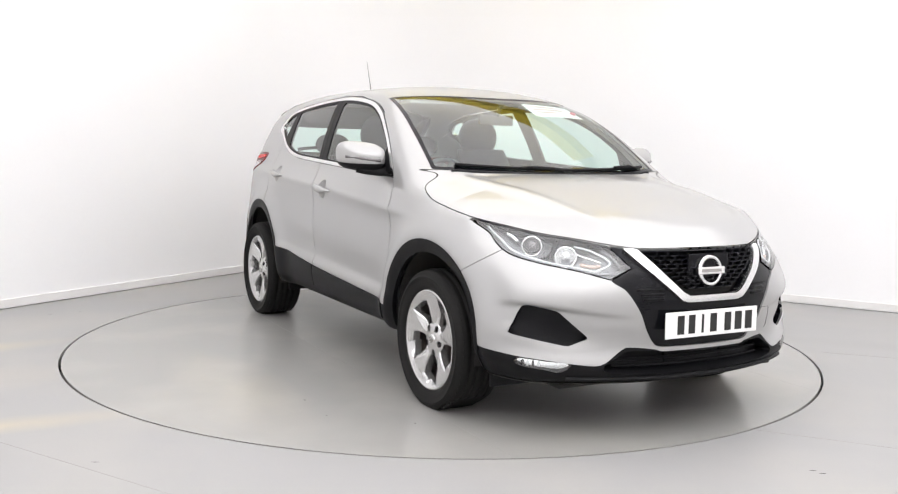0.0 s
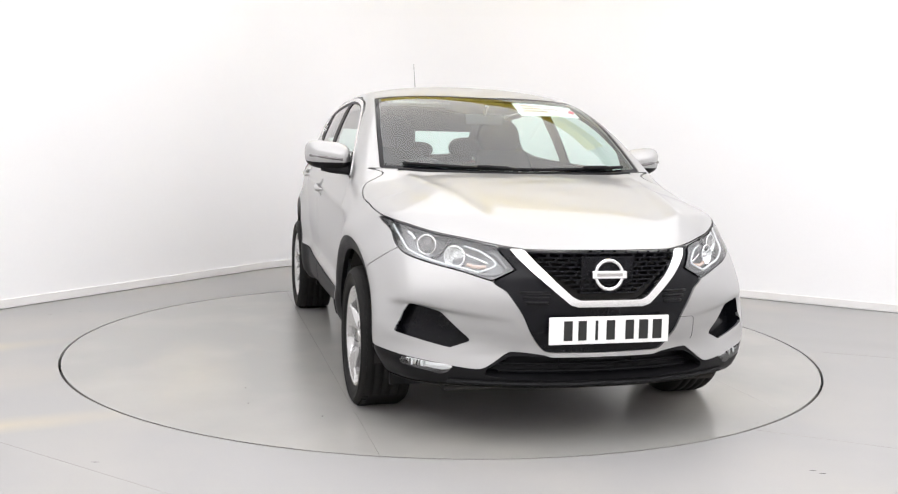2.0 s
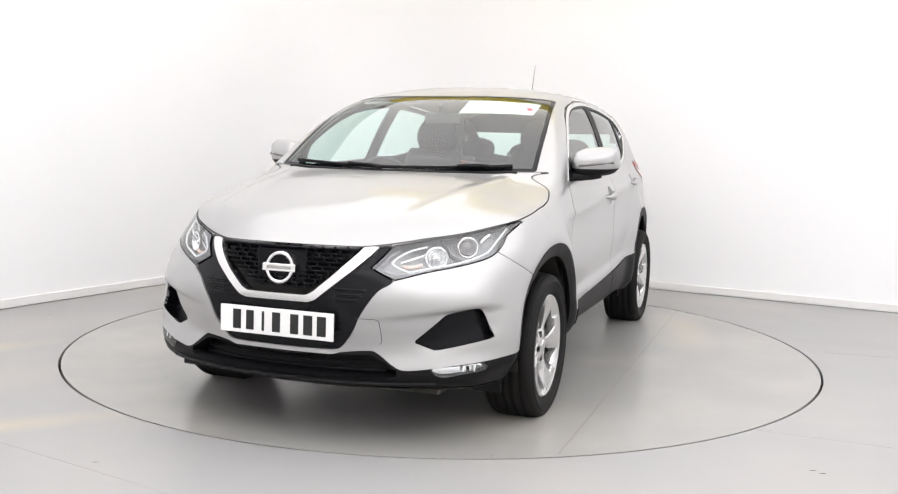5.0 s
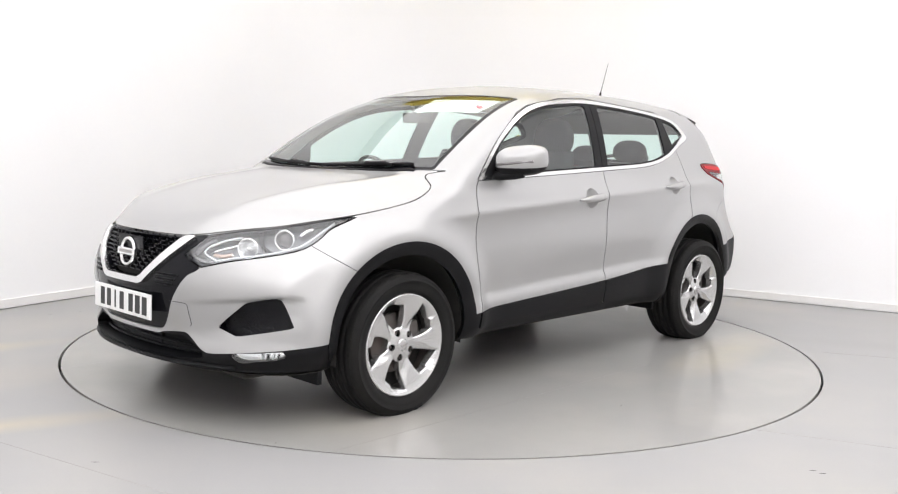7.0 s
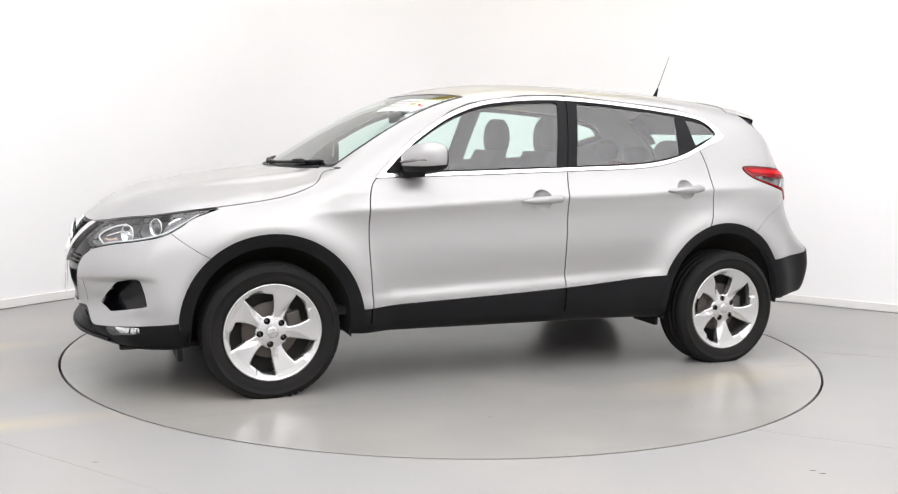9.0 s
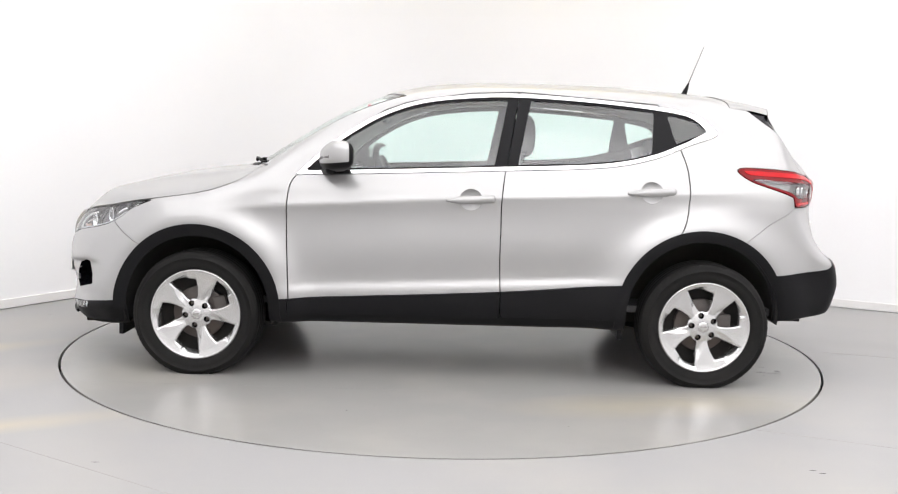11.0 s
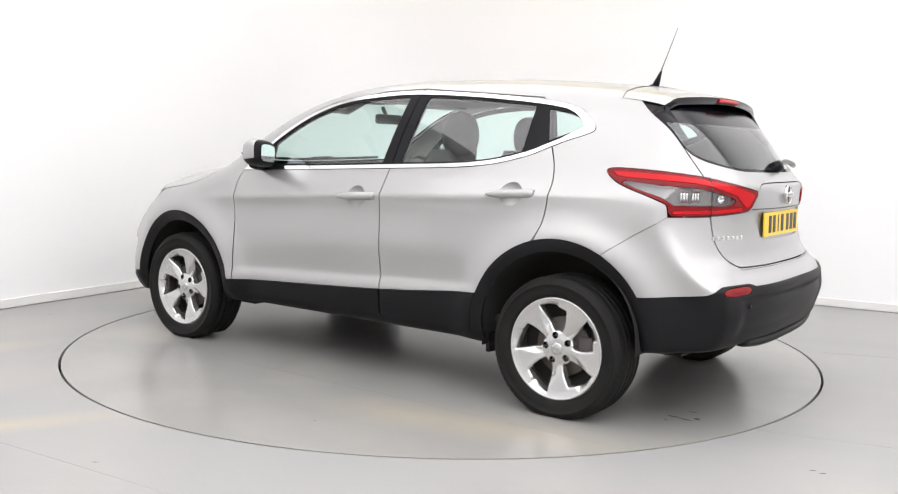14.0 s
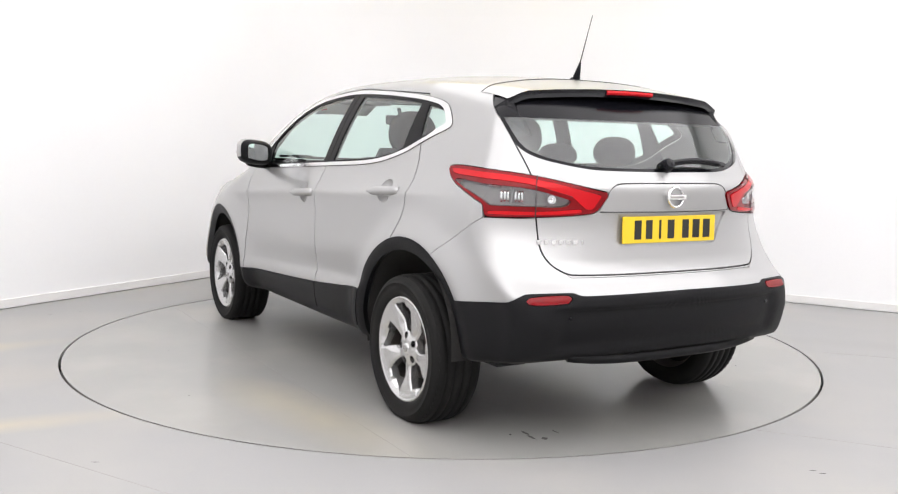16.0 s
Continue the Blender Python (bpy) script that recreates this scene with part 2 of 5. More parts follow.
def build_floor():
    """The floor, with a round hole for the turntable."""
    bm = bmesh.new()
    seg = 192
    ring = [bm.verts.new(((RING + 0.003) * math.cos(2 * math.pi * i / seg), (RING + 0.003) * math.sin(2 * math.pi * i / seg), 0)) for i in range(seg)]
    low = [bm.verts.new((v.co.x, v.co.y, -0.06)) for v in ring]
    far = [bm.verts.new((v.co.x * 6, v.co.y * 6, 0)) for v in ring]
    for i in range(seg):
        j = (i + 1) % seg
        bm.faces.new((ring[i], ring[j], far[j], far[i]))
        bm.faces.new((low[i], low[j], ring[j], ring[i]))
    tagged(part("floor", bm, FLOOR), "smooth grey painted studio floor with faint stains", "floor", kind="structure")
    bm = bmesh.new()
    bmesh.ops.create_circle(bm, cap_ends=True, segments=96, radius=RING + 0.02, matrix=Matrix.Translation((0, 0, -0.055)))
    tagged(part("turntable_pit", bm, GROOVE), "dark pit under the turntable's edge", "pit", kind="structure")


def deck_plate(y0, y1, parent):
    """One plate of the turntable's round deck, between two straight joints."""
    rad, line = RING - 0.011, []
    a0, a1 = (math.asin(max(-1, min(1, y / rad))) for y in (y0, y1))
    for k in range(65):
        a = a0 + (a1 - a0) * k / 64
        line.append((rad * math.cos(a), rad * math.sin(a)))
    line += [(-x, y) for x, y in reversed(line)]
    bm = bmesh.new()
    top = [bm.verts.new((x, y, 0)) for x, y in line]
    low = [bm.verts.new((x, y, -0.03)) for x, y in line]
    bm.faces.new(top)
    for i in range(len(line)):
        j = (i + 1) % len(line)
        bm.faces.new((top[j], top[i], low[i], low[j]))
    bmesh.ops.remove_doubles(bm, verts=bm.verts, dist=1e-5)
    return part("deck_plate", bm, DISK, parent)


def flake(bm, x, y, w, d, seed):
    """A small irregular scuff lying on the floor."""
    rnd = random.Random(seed)
    vs = [bm.verts.new((x + w * math.cos(a) * rnd.uniform(0.5, 1), y + d * math.sin(a) * rnd.uniform(0.4, 1), 0.0012)) for a in [2 * math.pi * k / 9 for k in range(9)]]
    bm.faces.new(vs)
    return bm


def build_turntable():
    root = tagged(new("turntable"), "round grey painted turntable flush with the floor", "turntable")
    for y0, y1 in ((-RING, -0.7906), (-0.7895, 1.2095), (1.2106, RING)):
        deck_plate(y0, y1, root)
    for k, (x, y, w, d) in enumerate(((-1.80, 0.63, 0.035, 0.012), (-1.86, 0.64, 0.05, 0.010), (-1.90, 0.60, 0.02, 0.02), (-1.84, 0.50, 0.03, 0.008), (-1.79, 0.70, 0.012, 0.008),
                                      (0.95, -1.257, 0.010, 0.006), (1.23, -1.255, 0.008, 0.005), (1.50, -0.943, 0.012, 0.006), (1.957, 0.975, 0.006, 0.005), (0.4, 1.6, 0.008, 0.005), (-0.6, 1.75, 0.010, 0.004), (-1.3, -1.2, 0.012, 0.006))):
        part("scuff_mark", flake(bmesh.new(), x, y, w, d, k), MARK, root, "small dark scuff")
    return root


def floor_joint(a, b, wide=0.0035):
    """A filled joint in the floor."""
    a, b = Vector(a), Vector(b)
    m = Matrix.Translation((a + b) / 2) @ (b - a).to_track_quat("X", "Z").to_matrix().to_4x4()
    n = (b - a).length / 2
    ob = part("floor_joint", box(bmesh.new(), (-n, -wide / 2, -0.004), (n, wide / 2, 0.0008), 0, m), SEAM)
    tagged(ob, "thin filled joint in the painted floor", "floor joint", kind="structure")


build_floor()
turntable = build_turntable()
floor_joint((-3.2, -1.26, 0), (-0.65, -2.82, 0))
floor_joint((1.40, -1.75, 0), (2.9, -2.38, 0))
floor_joint((2.35, -0.09, 0), (3.6, -0.48, 0))
for k, (x, y) in enumerate(((1.45, -2.268), (1.475, -2.30), (-2.7, 0.55), (-2.55, 0.7), (-1.3, -2.35))):
    tagged(part("floor_scuff", flake(bmesh.new(), x, y, 0.02, 0.006, 40 + k), MARK), "small dark scuff on the grey floor", "scuff mark", "scuff marks on the floor")


def build_cove_wall():
    """The two white walls, joined by a rounded corner."""
    rad, n = 1.28, 72

    def bend(t):
        return rad * (3 * 0.36 * t * t * (1 - t) + t ** 3)
    line = [(0.0, DEEP), (0.0, rad + 0.04)] + [(bend(i / n), bend(1 - i / n)) for i in range(n + 1)] + [(rad + 0.04, 0.0), (LONG, 0.0)]
    for name, z0, z1, thick, material, label in (("wall_white", 0.0, HIGH, -0.12, WALL, "plain white painted studio wall"), ("baseboard", 0.007, 0.066, 0.016, SKIRT, "low white skirting board")):
        bm = bmesh.new()
        rows = []
        for i, (a, b) in enumerate(line):
            p, q = line[max(i - 1, 0)], line[min(i + 1, len(line) - 1)]
            t = Vector((q[0] - p[0], q[1] - p[1])).normalized()
            nrm = Vector((-t.y, t.x))
            c = (a + nrm.x * thick, b + nrm.y * thick)
            rows.append([bm.verts.new(room_point(*u)) for u in ((a, b, z0), (a, b, z1), (*c, z1), (*c, z0))])
        for p, q in zip(rows, rows[1:]):
            for k in range(4):
                bm.faces.new((p[k], q[k], q[(k + 1) % 4], p[(k + 1) % 4]))
        bm.faces.new(rows[0])
        bm.faces.new(rows[-1][::-1])
        tagged(part(name, bm, material, smooth=False), label, "wall", kind="structure")


build_cove_wall()
# Added walls and ceiling, unseen, kept white to bounce light onto the car.
slab("bounce_wall_behind", LONG, LONG + 0.15, 0.0, DEEP + 0.15, 0, HIGH, BOUNCE_WALL, "plain white wall added behind the camera, unseen")
slab("bounce_wall_back", 0.0, LONG, DEEP, DEEP + 0.15, 0, HIGH, BOUNCE_WALL, "plain white wall added behind the camera, unseen")
slab("ceiling", 0, LONG, 0, DEEP, HIGH, HIGH + 0.1, CEILING, "plain studio ceiling")
# Panels out of view: weaker above the car, stronger near the camera as fill.
for a in (1.7, 4.3, 6.9, 9.2):
    for b in (1.7, 4.3, 6.9, 9.5):
        tagged(slab("ceiling_light", a - (1.295 if a < 9 else 0.995), a + (1.295 if a < 9 else 1.1), b - 1.295, b + 1.295, HIGH - 0.05, HIGH - 0.01, LAMP_WEAK if a < 5 and b < 5 else LAMP_STRONG if a > 5 and b > 5 else LAMP, "", kind="thing"), "flat white square ceiling light panel, lit", "ceiling light", "ceiling lights")
# Unseen stand-in for whatever yellow shows in the windscreen and bonnet reflections.
tagged(slab("yellow_reflection_beam", 0.9, 4.2, 0.85, 1.15, 3.20, 3.50, YELLOW, "", kind="thing", bevel=0.01), "unseen yellow beam added high up for yellow reflections on the car", "beam")

# ---- the car's outer form ----
# x ahead, y to the car's left, z up; the origin is on the ground midway between the axles
HOOD = curve_through([(0.6, 1.112), (0.9, 1.108), (1.2, 1.086), (1.4, 1.064), (1.6, 1.030), (1.8, 0.982), (2.0, 0.912), (2.13, 0.832), (2.25, 0.74), (2.4, 0.60)], True)
ROOF = curve_through([(2.5, 0.0), (1.5, 0.83), (1.15, 1.085), (0.85, 1.282), (0.55, 1.447), (0.35, 1.521), (0.1, 1.569), (-0.3, 1.588), (-0.7, 1.585), (-1.1, 1.567), (-1.4, 1.540), (-1.7, 1.497), (-2.2, 1.40)], True)
SIDE = curve_through([(0.15, 0.74), (0.27, 0.80), (0.35, 0.845), (0.44, 0.860), (0.6, 0.866), (0.75, 0.874), (0.9, 0.876), (0.97, 0.868), (1.08, 0.828), (1.3, 0.738), (1.49, 0.640), (1.6, 0.575)])
NOSE = curve_through([(0.1, 2.02), (0.22, 2.12), (0.27, 2.19), (0.32, 2.205), (0.4, 2.19), (0.5, 2.215), (0.6, 2.225), (0.7, 2.21), (0.78, 2.175), (0.83, 2.13), (0.95, 2.05), (1.2, 2.0)])
NOSE_ROUND = curve_through([(0.2, 0.27), (0.35, 0.28), (0.6, 0.32), (0.8, 0.42), (1.0, 0.46)])
TAIL = curve_through([(0.2, 1.95), (0.36, 2.07), (0.45, 2.115), (0.55, 2.14), (0.63, 2.135), (0.70, 2.08), (0.78, 2.045), (0.9, 2.035), (1.0, 2.045), (1.06, 2.05), (1.12, 2.005), (1.16, 1.975), (1.3, 1.86), (1.44, 1.715), (1.5, 1.66), (1.65, 1.5)])
TAIL_ROUND = curve_through([(0.3, 0.10), (0.6, 0.13), (0.95, 0.27), (1.1, 0.29), (1.4, 0.16)])
FLOOR_PAN = curve_through([(2.3, 0.245), (2.0, 0.235), (1.6, 0.25), (0.9, 0.28), (-0.9, 0.28), (-1.6, 0.33), (-2.15, 0.395)])
HUB_F, HUB_R, HUB_Z = 1.320, -1.320, 0.316


def half_width(x, z):
    w = SIDE(z)
    ahead, behind = np.maximum(x - 0.9, 0), np.maximum(-0.3 - x, 0)
    w = w - (0.040 + 0.07 * np.clip((z - 0.35) / 0.5, 0, 1)) * ahead ** 2 - 0.038 * behind ** 2
    # shoulder crease along the doors
    t = z - np.interp(x, [-1.9, -1.1, -0.65, 0.02, 0.83, 1.3], [1.03, 1.0, 0.976, 0.95, 0.897, 0.87])
    crease = np.sqrt(t * t + 0.003 ** 2) * np.exp(-np.abs(t) / 0.11) * np.clip((x + 1.75) / 0.5, 0, 1) * np.clip((1.25 - x) / 0.4, 0, 1)
    w = w + 0.012 - 0.42 * crease
    for hub, swell in ((HUB_F, 0.050), (HUB_R, 0.044)):
        r = np.hypot(x - hub, (z - 0.36) * 1.04)
        w = w + swell * np.exp(-((r - 0.46) / 0.10) ** 2)
    # shallow scoop along the lower doors
    d = z - 0.515 - 0.045 * (0.3 - x)
    w = w - 0.016 * np.exp(-(d / np.where(d > 0, 0.10, 0.028)) ** 2) * np.clip(1 - (np.abs(x) / 0.95) ** 6, 0, 1)
    return w


def top_height(x, ay):
    hood = HOOD(x) - np.interp(x, [0.95, 1.35], [0.040, 0.104]) * (ay / 0.78) ** 2.8
    hood = hood + 0.013 * np.exp(-((ay - np.interp(x, [1.1, 2.1], [0.60, 0.42])) / 0.045) ** 2) * np.clip((2.15 - x) / 0.3, 0, 1)
    roof = ROOF(x) - 0.057 * (ay / 0.6) ** 2.5
    return smax(hood, roof, 0.03)


def form(p):
    """Below zero inside the car's outer form."""
    x, ay, z = p[:, 0], np.abs(p[:, 1]), p[:, 2]
    top = (z - top_height(x, ay)) * 0.85
    side = ay - half_width(x, z)
    nose = x - NOSE(z) + NOSE_ROUND(z) * (ay / 0.8) ** 2.4
    # hollow in the bumper between the towing cover and the side vent
    u = np.arctan2(ay, x - 1.25) * 0.95
    hi, lo = np.interp(u, [0.42, 0.79], [0.540, 0.580]), np.interp(u, [0.42, 0.63, 0.86], [0.425, 0.402, 0.450])
    dip = np.clip((u - 0.36) / 0.35, 0, 1) * np.clip((0.95 - u) / 0.10, 0, 1)
    nose = nose + 0.030 * dip * np.clip((hi - z) / 0.012, 0, 1) * np.clip((z - lo + 0.01) / 0.06, 0, 1) * (x > 1.4)
    tail = -x - TAIL(z) + TAIL_ROUND(z) * (ay / 0.8) ** 2.6
    # shallow step across the lower rear bumper
    tail = tail + 0.014 * np.clip((0.64 - ay) / 0.06, 0, 1) * np.clip((z - 0.42) / 0.03, 0, 1) * np.clip((0.600 - z) / 0.012, 0, 1) * (x < -1.5)
    f = smax(top, side, 0.07)
    f = smax(f, nose, 0.05)
    f = smax(f, tail, 0.05)
    return smax(f, FLOOR_PAN(x) - z, 0.03)


def cast(start, way, reach=2.2):
    """The points where rays from inside leave the form."""
    lo, hi = np.zeros(len(way)), np.full(len(way), reach)
    for _ in range(32):
        mid = (lo + hi) / 2
        out = form(start + way * mid[:, None]) > 0
        hi, lo = np.where(out, mid, hi), np.where(out, lo, mid)
    return start + way * ((lo + hi) / 2)[:, None]


def shell_grid(across=220, along=245, cap=70):
    """Left half of the form as a grid of points."""
    spine, zs = 1.6, 0.74
    tilt = np.radians(np.linspace(-90, 90, across))
    fans = [(-spine, a) for a in np.linspace(-90, 0, cap, endpoint=False)] + [(x, 0.0) for x in np.linspace(-spine, spine, along)] + [(spine, a) for a in np.linspace(0, 90, cap + 1)[1:]]
    x0 = np.repeat([q[0] for q in fans], across)
    a = np.radians(np.repeat([q[1] for q in fans], across))
    t = np.tile(tilt, len(fans))
    way = np.stack([np.sin(a), np.cos(a) * np.cos(t), np.cos(a) * np.sin(t)], 1)
    start = np.stack([x0, np.zeros_like(x0), np.full_like(x0, zs)], 1)
    pts = cast(start, way)
    n = len(fans)
    idx = np.arange(n * across).reshape(n, across)
    quads = np.stack([idx[:-1, :-1], idx[:-1, 1:], idx[1:, 1:], idx[1:, :-1]], -1).reshape(-1, 4)
    return pts, quads


# ---- cutting the form into panels ----
def wrap_front(v):
    """Length round the nose and height."""
    return np.stack([np.arctan2(np.abs(v[:, 1]), v[:, 0] - 1.25) * 0.95, v[:, 2]], 1)


def wrap_rear(v):
    """Length round the tail and height."""
    return np.stack([np.arctan2(np.abs(v[:, 1]), -1.2 - v[:, 0]) * 0.9, v[:, 2]], 1)


def near_line(line, q):
    """distance_to(), worked out only round the line's own box."""
    d = np.full(len(q), 0.5)
    m = ((q > line.min(0) - 0.08) & (q < line.max(0) + 0.08)).all(1)
    d[m] = distance_to(line, q[m])
    return d


def side_area(line, grow=0.0):
    line = np.asarray(line)

    def field(v):
        d = np.full(len(v), 0.5)
        m = np.abs(v[:, 1]) > 0.42
        d[m] = near_line(line, v[m][:, [0, 2]]) - grow
        return d
    return field


def front_area(line, grow=0.0):
    line = np.asarray(line)

    def field(v):
        d = np.full(len(v), 0.5)
        m = v[:, 0] > 1.0
        d[m] = near_line(line, wrap_front(v[m])) - grow
        return d
    return field


def rear_area(line, grow=0.0):
    line = np.asarray(line)

    def field(v):
        d = np.full(len(v), 0.5)
        m = v[:, 0] < -1.3
        d[m] = near_line(line, wrap_rear(v[m])) - grow
        return d
    return field


def measured(raw):
    """The field in metres along the skin."""
    def field(v):
        d, e = raw(v), 0.002
        near = np.abs(d) < 0.2
        q = v[near]
        g = np.stack([(raw(q + s) - raw(q - s)) / (2 * e) for s in np.eye(3) * e], 1)
        n = outward(q)
        g = g - n * (g * n).sum(1)[:, None]
        d = d.copy()
        d[near] = d[near] / np.clip(np.linalg.norm(g, axis=1), 0.15, 3)
        return d
    return field


class Sheet:
    """A piece of the outer skin: points and faces."""

    def __init__(self, v, f):
        self.v, self.f = v, f

    def halves(self, field):
        """The faces where the field is below zero, and the others; faces on the border are cut through."""
        d = field(self.v)
        neg = d < 0
        inside, outside, cache, extra, base = [], [], {}, [], len(self.v)

        def between(i, j):
            k = (i, j) if i < j else (j, i)
            if k not in cache:
                a, b = k
                t = d[a] / (d[a] - d[b])
                cache[k] = base + len(extra)
                extra.append(self.v[a] + (self.v[b] - self.v[a]) * t)
            return cache[k]
        flags = neg.tolist()
        for f in self.f:
            s = [flags[i] for i in f]
            if all(s):
                inside.append(f)
            elif not any(s):
                outside.append(f)
            else:
                a, b, n = [], [], len(f)
                for q in range(n):
                    i, j = f[q], f[(q + 1) % n]
                    (a if s[q] else b).append(i)
                    if s[q] != s[(q + 1) % n]:
                        k = between(i, j)
                        a.append(k)
                        b.append(k)
                if len(a) > 2:
                    inside.append(tuple(a))
                if len(b) > 2:
                    outside.append(tuple(b))
        v = np.concatenate([self.v, np.array(extra)]) if extra else self.v
        return Sheet(v, inside), Sheet(v, outside)

    def cut(self, field, gap=0.0, true=False):
        """Takes the inside away from this sheet and returns it; gap: the width of the joint left between."""
        if true:
            field = measured(field)
        if gap:
            got, rest = self.halves(lambda v: field(v) + gap / 2)
            _, rest = rest.halves(lambda v: field(v) - gap / 2)
        else:
            got, rest = self.halves(field)
        self.v, self.f = rest.v, rest.f
        return got.tidy()

    def tidy(self):
        if not self.f:
            return self
        used = np.unique(np.concatenate([np.array(f) for f in self.f]))
        back = np.full(len(self.v), -1)
        back[used] = np.arange(len(used))
        return Sheet(self.v[used], [tuple(back[list(f)]) for f in self.f])

    def moved(self, out):
        return Sheet(self.v + outward(self.v) * out, self.f)


def outward(v):
    """The form's outward direction at points."""
    e, n = 0.004, np.zeros_like(v)
    for k in range(3):
        s = np.zeros(3)
        s[k] = e
        n[:, k] = form(v + s) - form(v - s)
    n[np.abs(v[:, 1]) < 1e-5, 1] = 0
    return n / (np.linalg.norm(n, axis=1)[:, None] + 1e-12)


def with_flange(sheet, deep, face=True):
    """The sheet's points and faces, with its edge turned inwards."""
    v, f = sheet.v, list(sheet.f)
    count = {}
    for q in f:
        for i, j in zip(q, q[1:] + q[:1]):
            k = (i, j) if i < j else (j, i)
            count[k] = None if k in count else (i, j)
    edge = [e for e in count.values() if e and not (abs(v[e[0], 1]) < 1e-5 and abs(v[e[1], 1]) < 1e-5)]
    if not edge or not deep:
        return v, f
    rim = sorted({i for e in edge for i in e})
    n = outward(v[rim])
    n[np.abs(v[rim][:, 1]) < 1e-5, 1] = 0
    top = {i: len(v) + k for k, i in enumerate(rim)}
    low = {i: len(v) + len(rim) + k for k, i in enumerate(rim)}
    v = np.concatenate([v, v[rim], v[rim] - n * deep])
    f = (f if face else []) + [(top[j], top[i], low[i], low[j]) for i, j in edge]
    return v, f


def panel(name, sheet, material, parent, out=0.0, deep=0.012, label="", whole=False, both=True, face=True):
    """Makes the panel on the car's left and on its right, or one panel across the middle (whole)."""
    if out:
        sheet = sheet.moved(out)
    v, f = with_flange(sheet, deep, face)
    mirror = v * np.array([1, -1, 1])
    if whole:
        mid = np.abs(v[:, 1]) < 1e-5
        to = np.where(mid, np.arange(len(v)), len(v) + np.arange(len(v)))
        return [mesh_object(name, np.concatenate([v, mirror]), f + [tuple(to[list(q)][::-1]) for q in f], material, parent, label)]
    made = [mesh_object(name, v, f, material, parent, label)]
    if both:
        made.append(mesh_object(name, mirror, [q[::-1] for q in f], material, parent, label))
    return made


def skin(a, b, axis, sign):
    """Points of the skin over (a, b): axis 0 looks at the nose or tail (y, z), 1 at the side (x, z), 2 from above (x, y)."""
    a, b = np.atleast_1d(np.asarray(a, float)), np.atleast_1d(np.asarray(b, float))
    a, b = np.broadcast_arrays(a, b)
    start = {0: np.stack([a * 0 + 0.9 * sign, a, b], 1), 1: np.stack([a, a * 0, b], 1), 2: np.stack([a, b, a * 0 + 0.75], 1)}[axis]
    way = np.zeros_like(start)
    way[:, axis] = sign
    return cast(start, way, 1.6)


# ---- the car ----
car = tagged(new("car"), "silver metallic five-door crossover car with black plastic cladding", "car")
POINTS, QUADS = shell_grid()
shell = Sheet(POINTS, [tuple(q) for q in QUADS.tolist()])

# wheel openings
ARCH = {HUB_F: (1.315, 0.352, 0.378, 0.440), HUB_R: (-1.302, 0.370, 0.388, 0.446)}


def arch_field(hub, outer):
    cx, cz, r0, r1 = ARCH[hub]
    r = r1 if outer else r0

    def field(v):
        d = np.hypot(v[:, 0] - cx, np.maximum(v[:, 2] - cz, 0)) - r
        return np.where(np.abs(v[:, 1]) > 0.45, d, 0.5)
    return field


shell.cut(arch_field(HUB_F, False))
shell.cut(arch_field(HUB_R, False))
pan = shell.cut(lambda v: np.maximum(v[:, 2] - FLOOR_PAN(v[:, 0]) - 0.012, v[:, 2] - 0.5))
panel("underbody", pan, LINER, car, deep=0.0, label="dark underbody", whole=True)

# side windows: bright surround, black pillars and panes
WINDOWS = rounded([(0.815, 1.052, 1), (0.65, 1.206), (0.52, 1.302), (0.36, 1.393), (0.17, 1.457), (-0.08, 1.490), (-0.345, 1.500), (-0.72, 1.482), (-1.08, 1.448), (-1.27, 1.412), (-1.345, 1.362),
                   (-1.385, 1.312), (-1.345, 1.286), (-1.26, 1.258), (-1.17, 1.222), (-1.07, 1.182), (-0.90, 1.140), (-0.70, 1.117), (-0.34, 1.100), (0.3, 1.072)], 5)
frame_side = shell.cut(side_area(WINDOWS), 0.003)
inner_side = frame_side.cut(lambda v: np.where(v[:, 0] < -1.22, side_area(WINDOWS, -0.020)(v) + 0.16 * np.maximum(-1.22 - v[:, 0], 0), side_area(WINDOWS, -0.020)(v)))
panel("window_surround", frame_side, CHROME, car, 0.004, 0.02, "bright chrome side window surround")


def line_x(v, x0, z0, x1, z1):
    """Distance ahead of a leaning line in the side view."""
    return v[:, 0] - (x0 + (v[:, 2] - z0) * (x1 - x0) / (z1 - z0))


# windscreen
def screen_field(grow):
    def field(v):
        x, ay, z = v[:, 0], np.abs(v[:, 1]), v[:, 2]
        d = np.maximum(x - (1.165 - 0.34 * ay ** 2), (0.415 - 0.42 * ay ** 2) - x)
        d = np.maximum(d, ay - np.interp(x, [0.15, 0.27, 0.68, 1.0], [0.598, 0.615, 0.677, 0.715]))
        return np.where(z > 0.95, d - grow, 0.5)
    return field


frit = shell.cut(screen_field(0.0), 0.004)
screen = frit.cut(screen_field(-0.022))

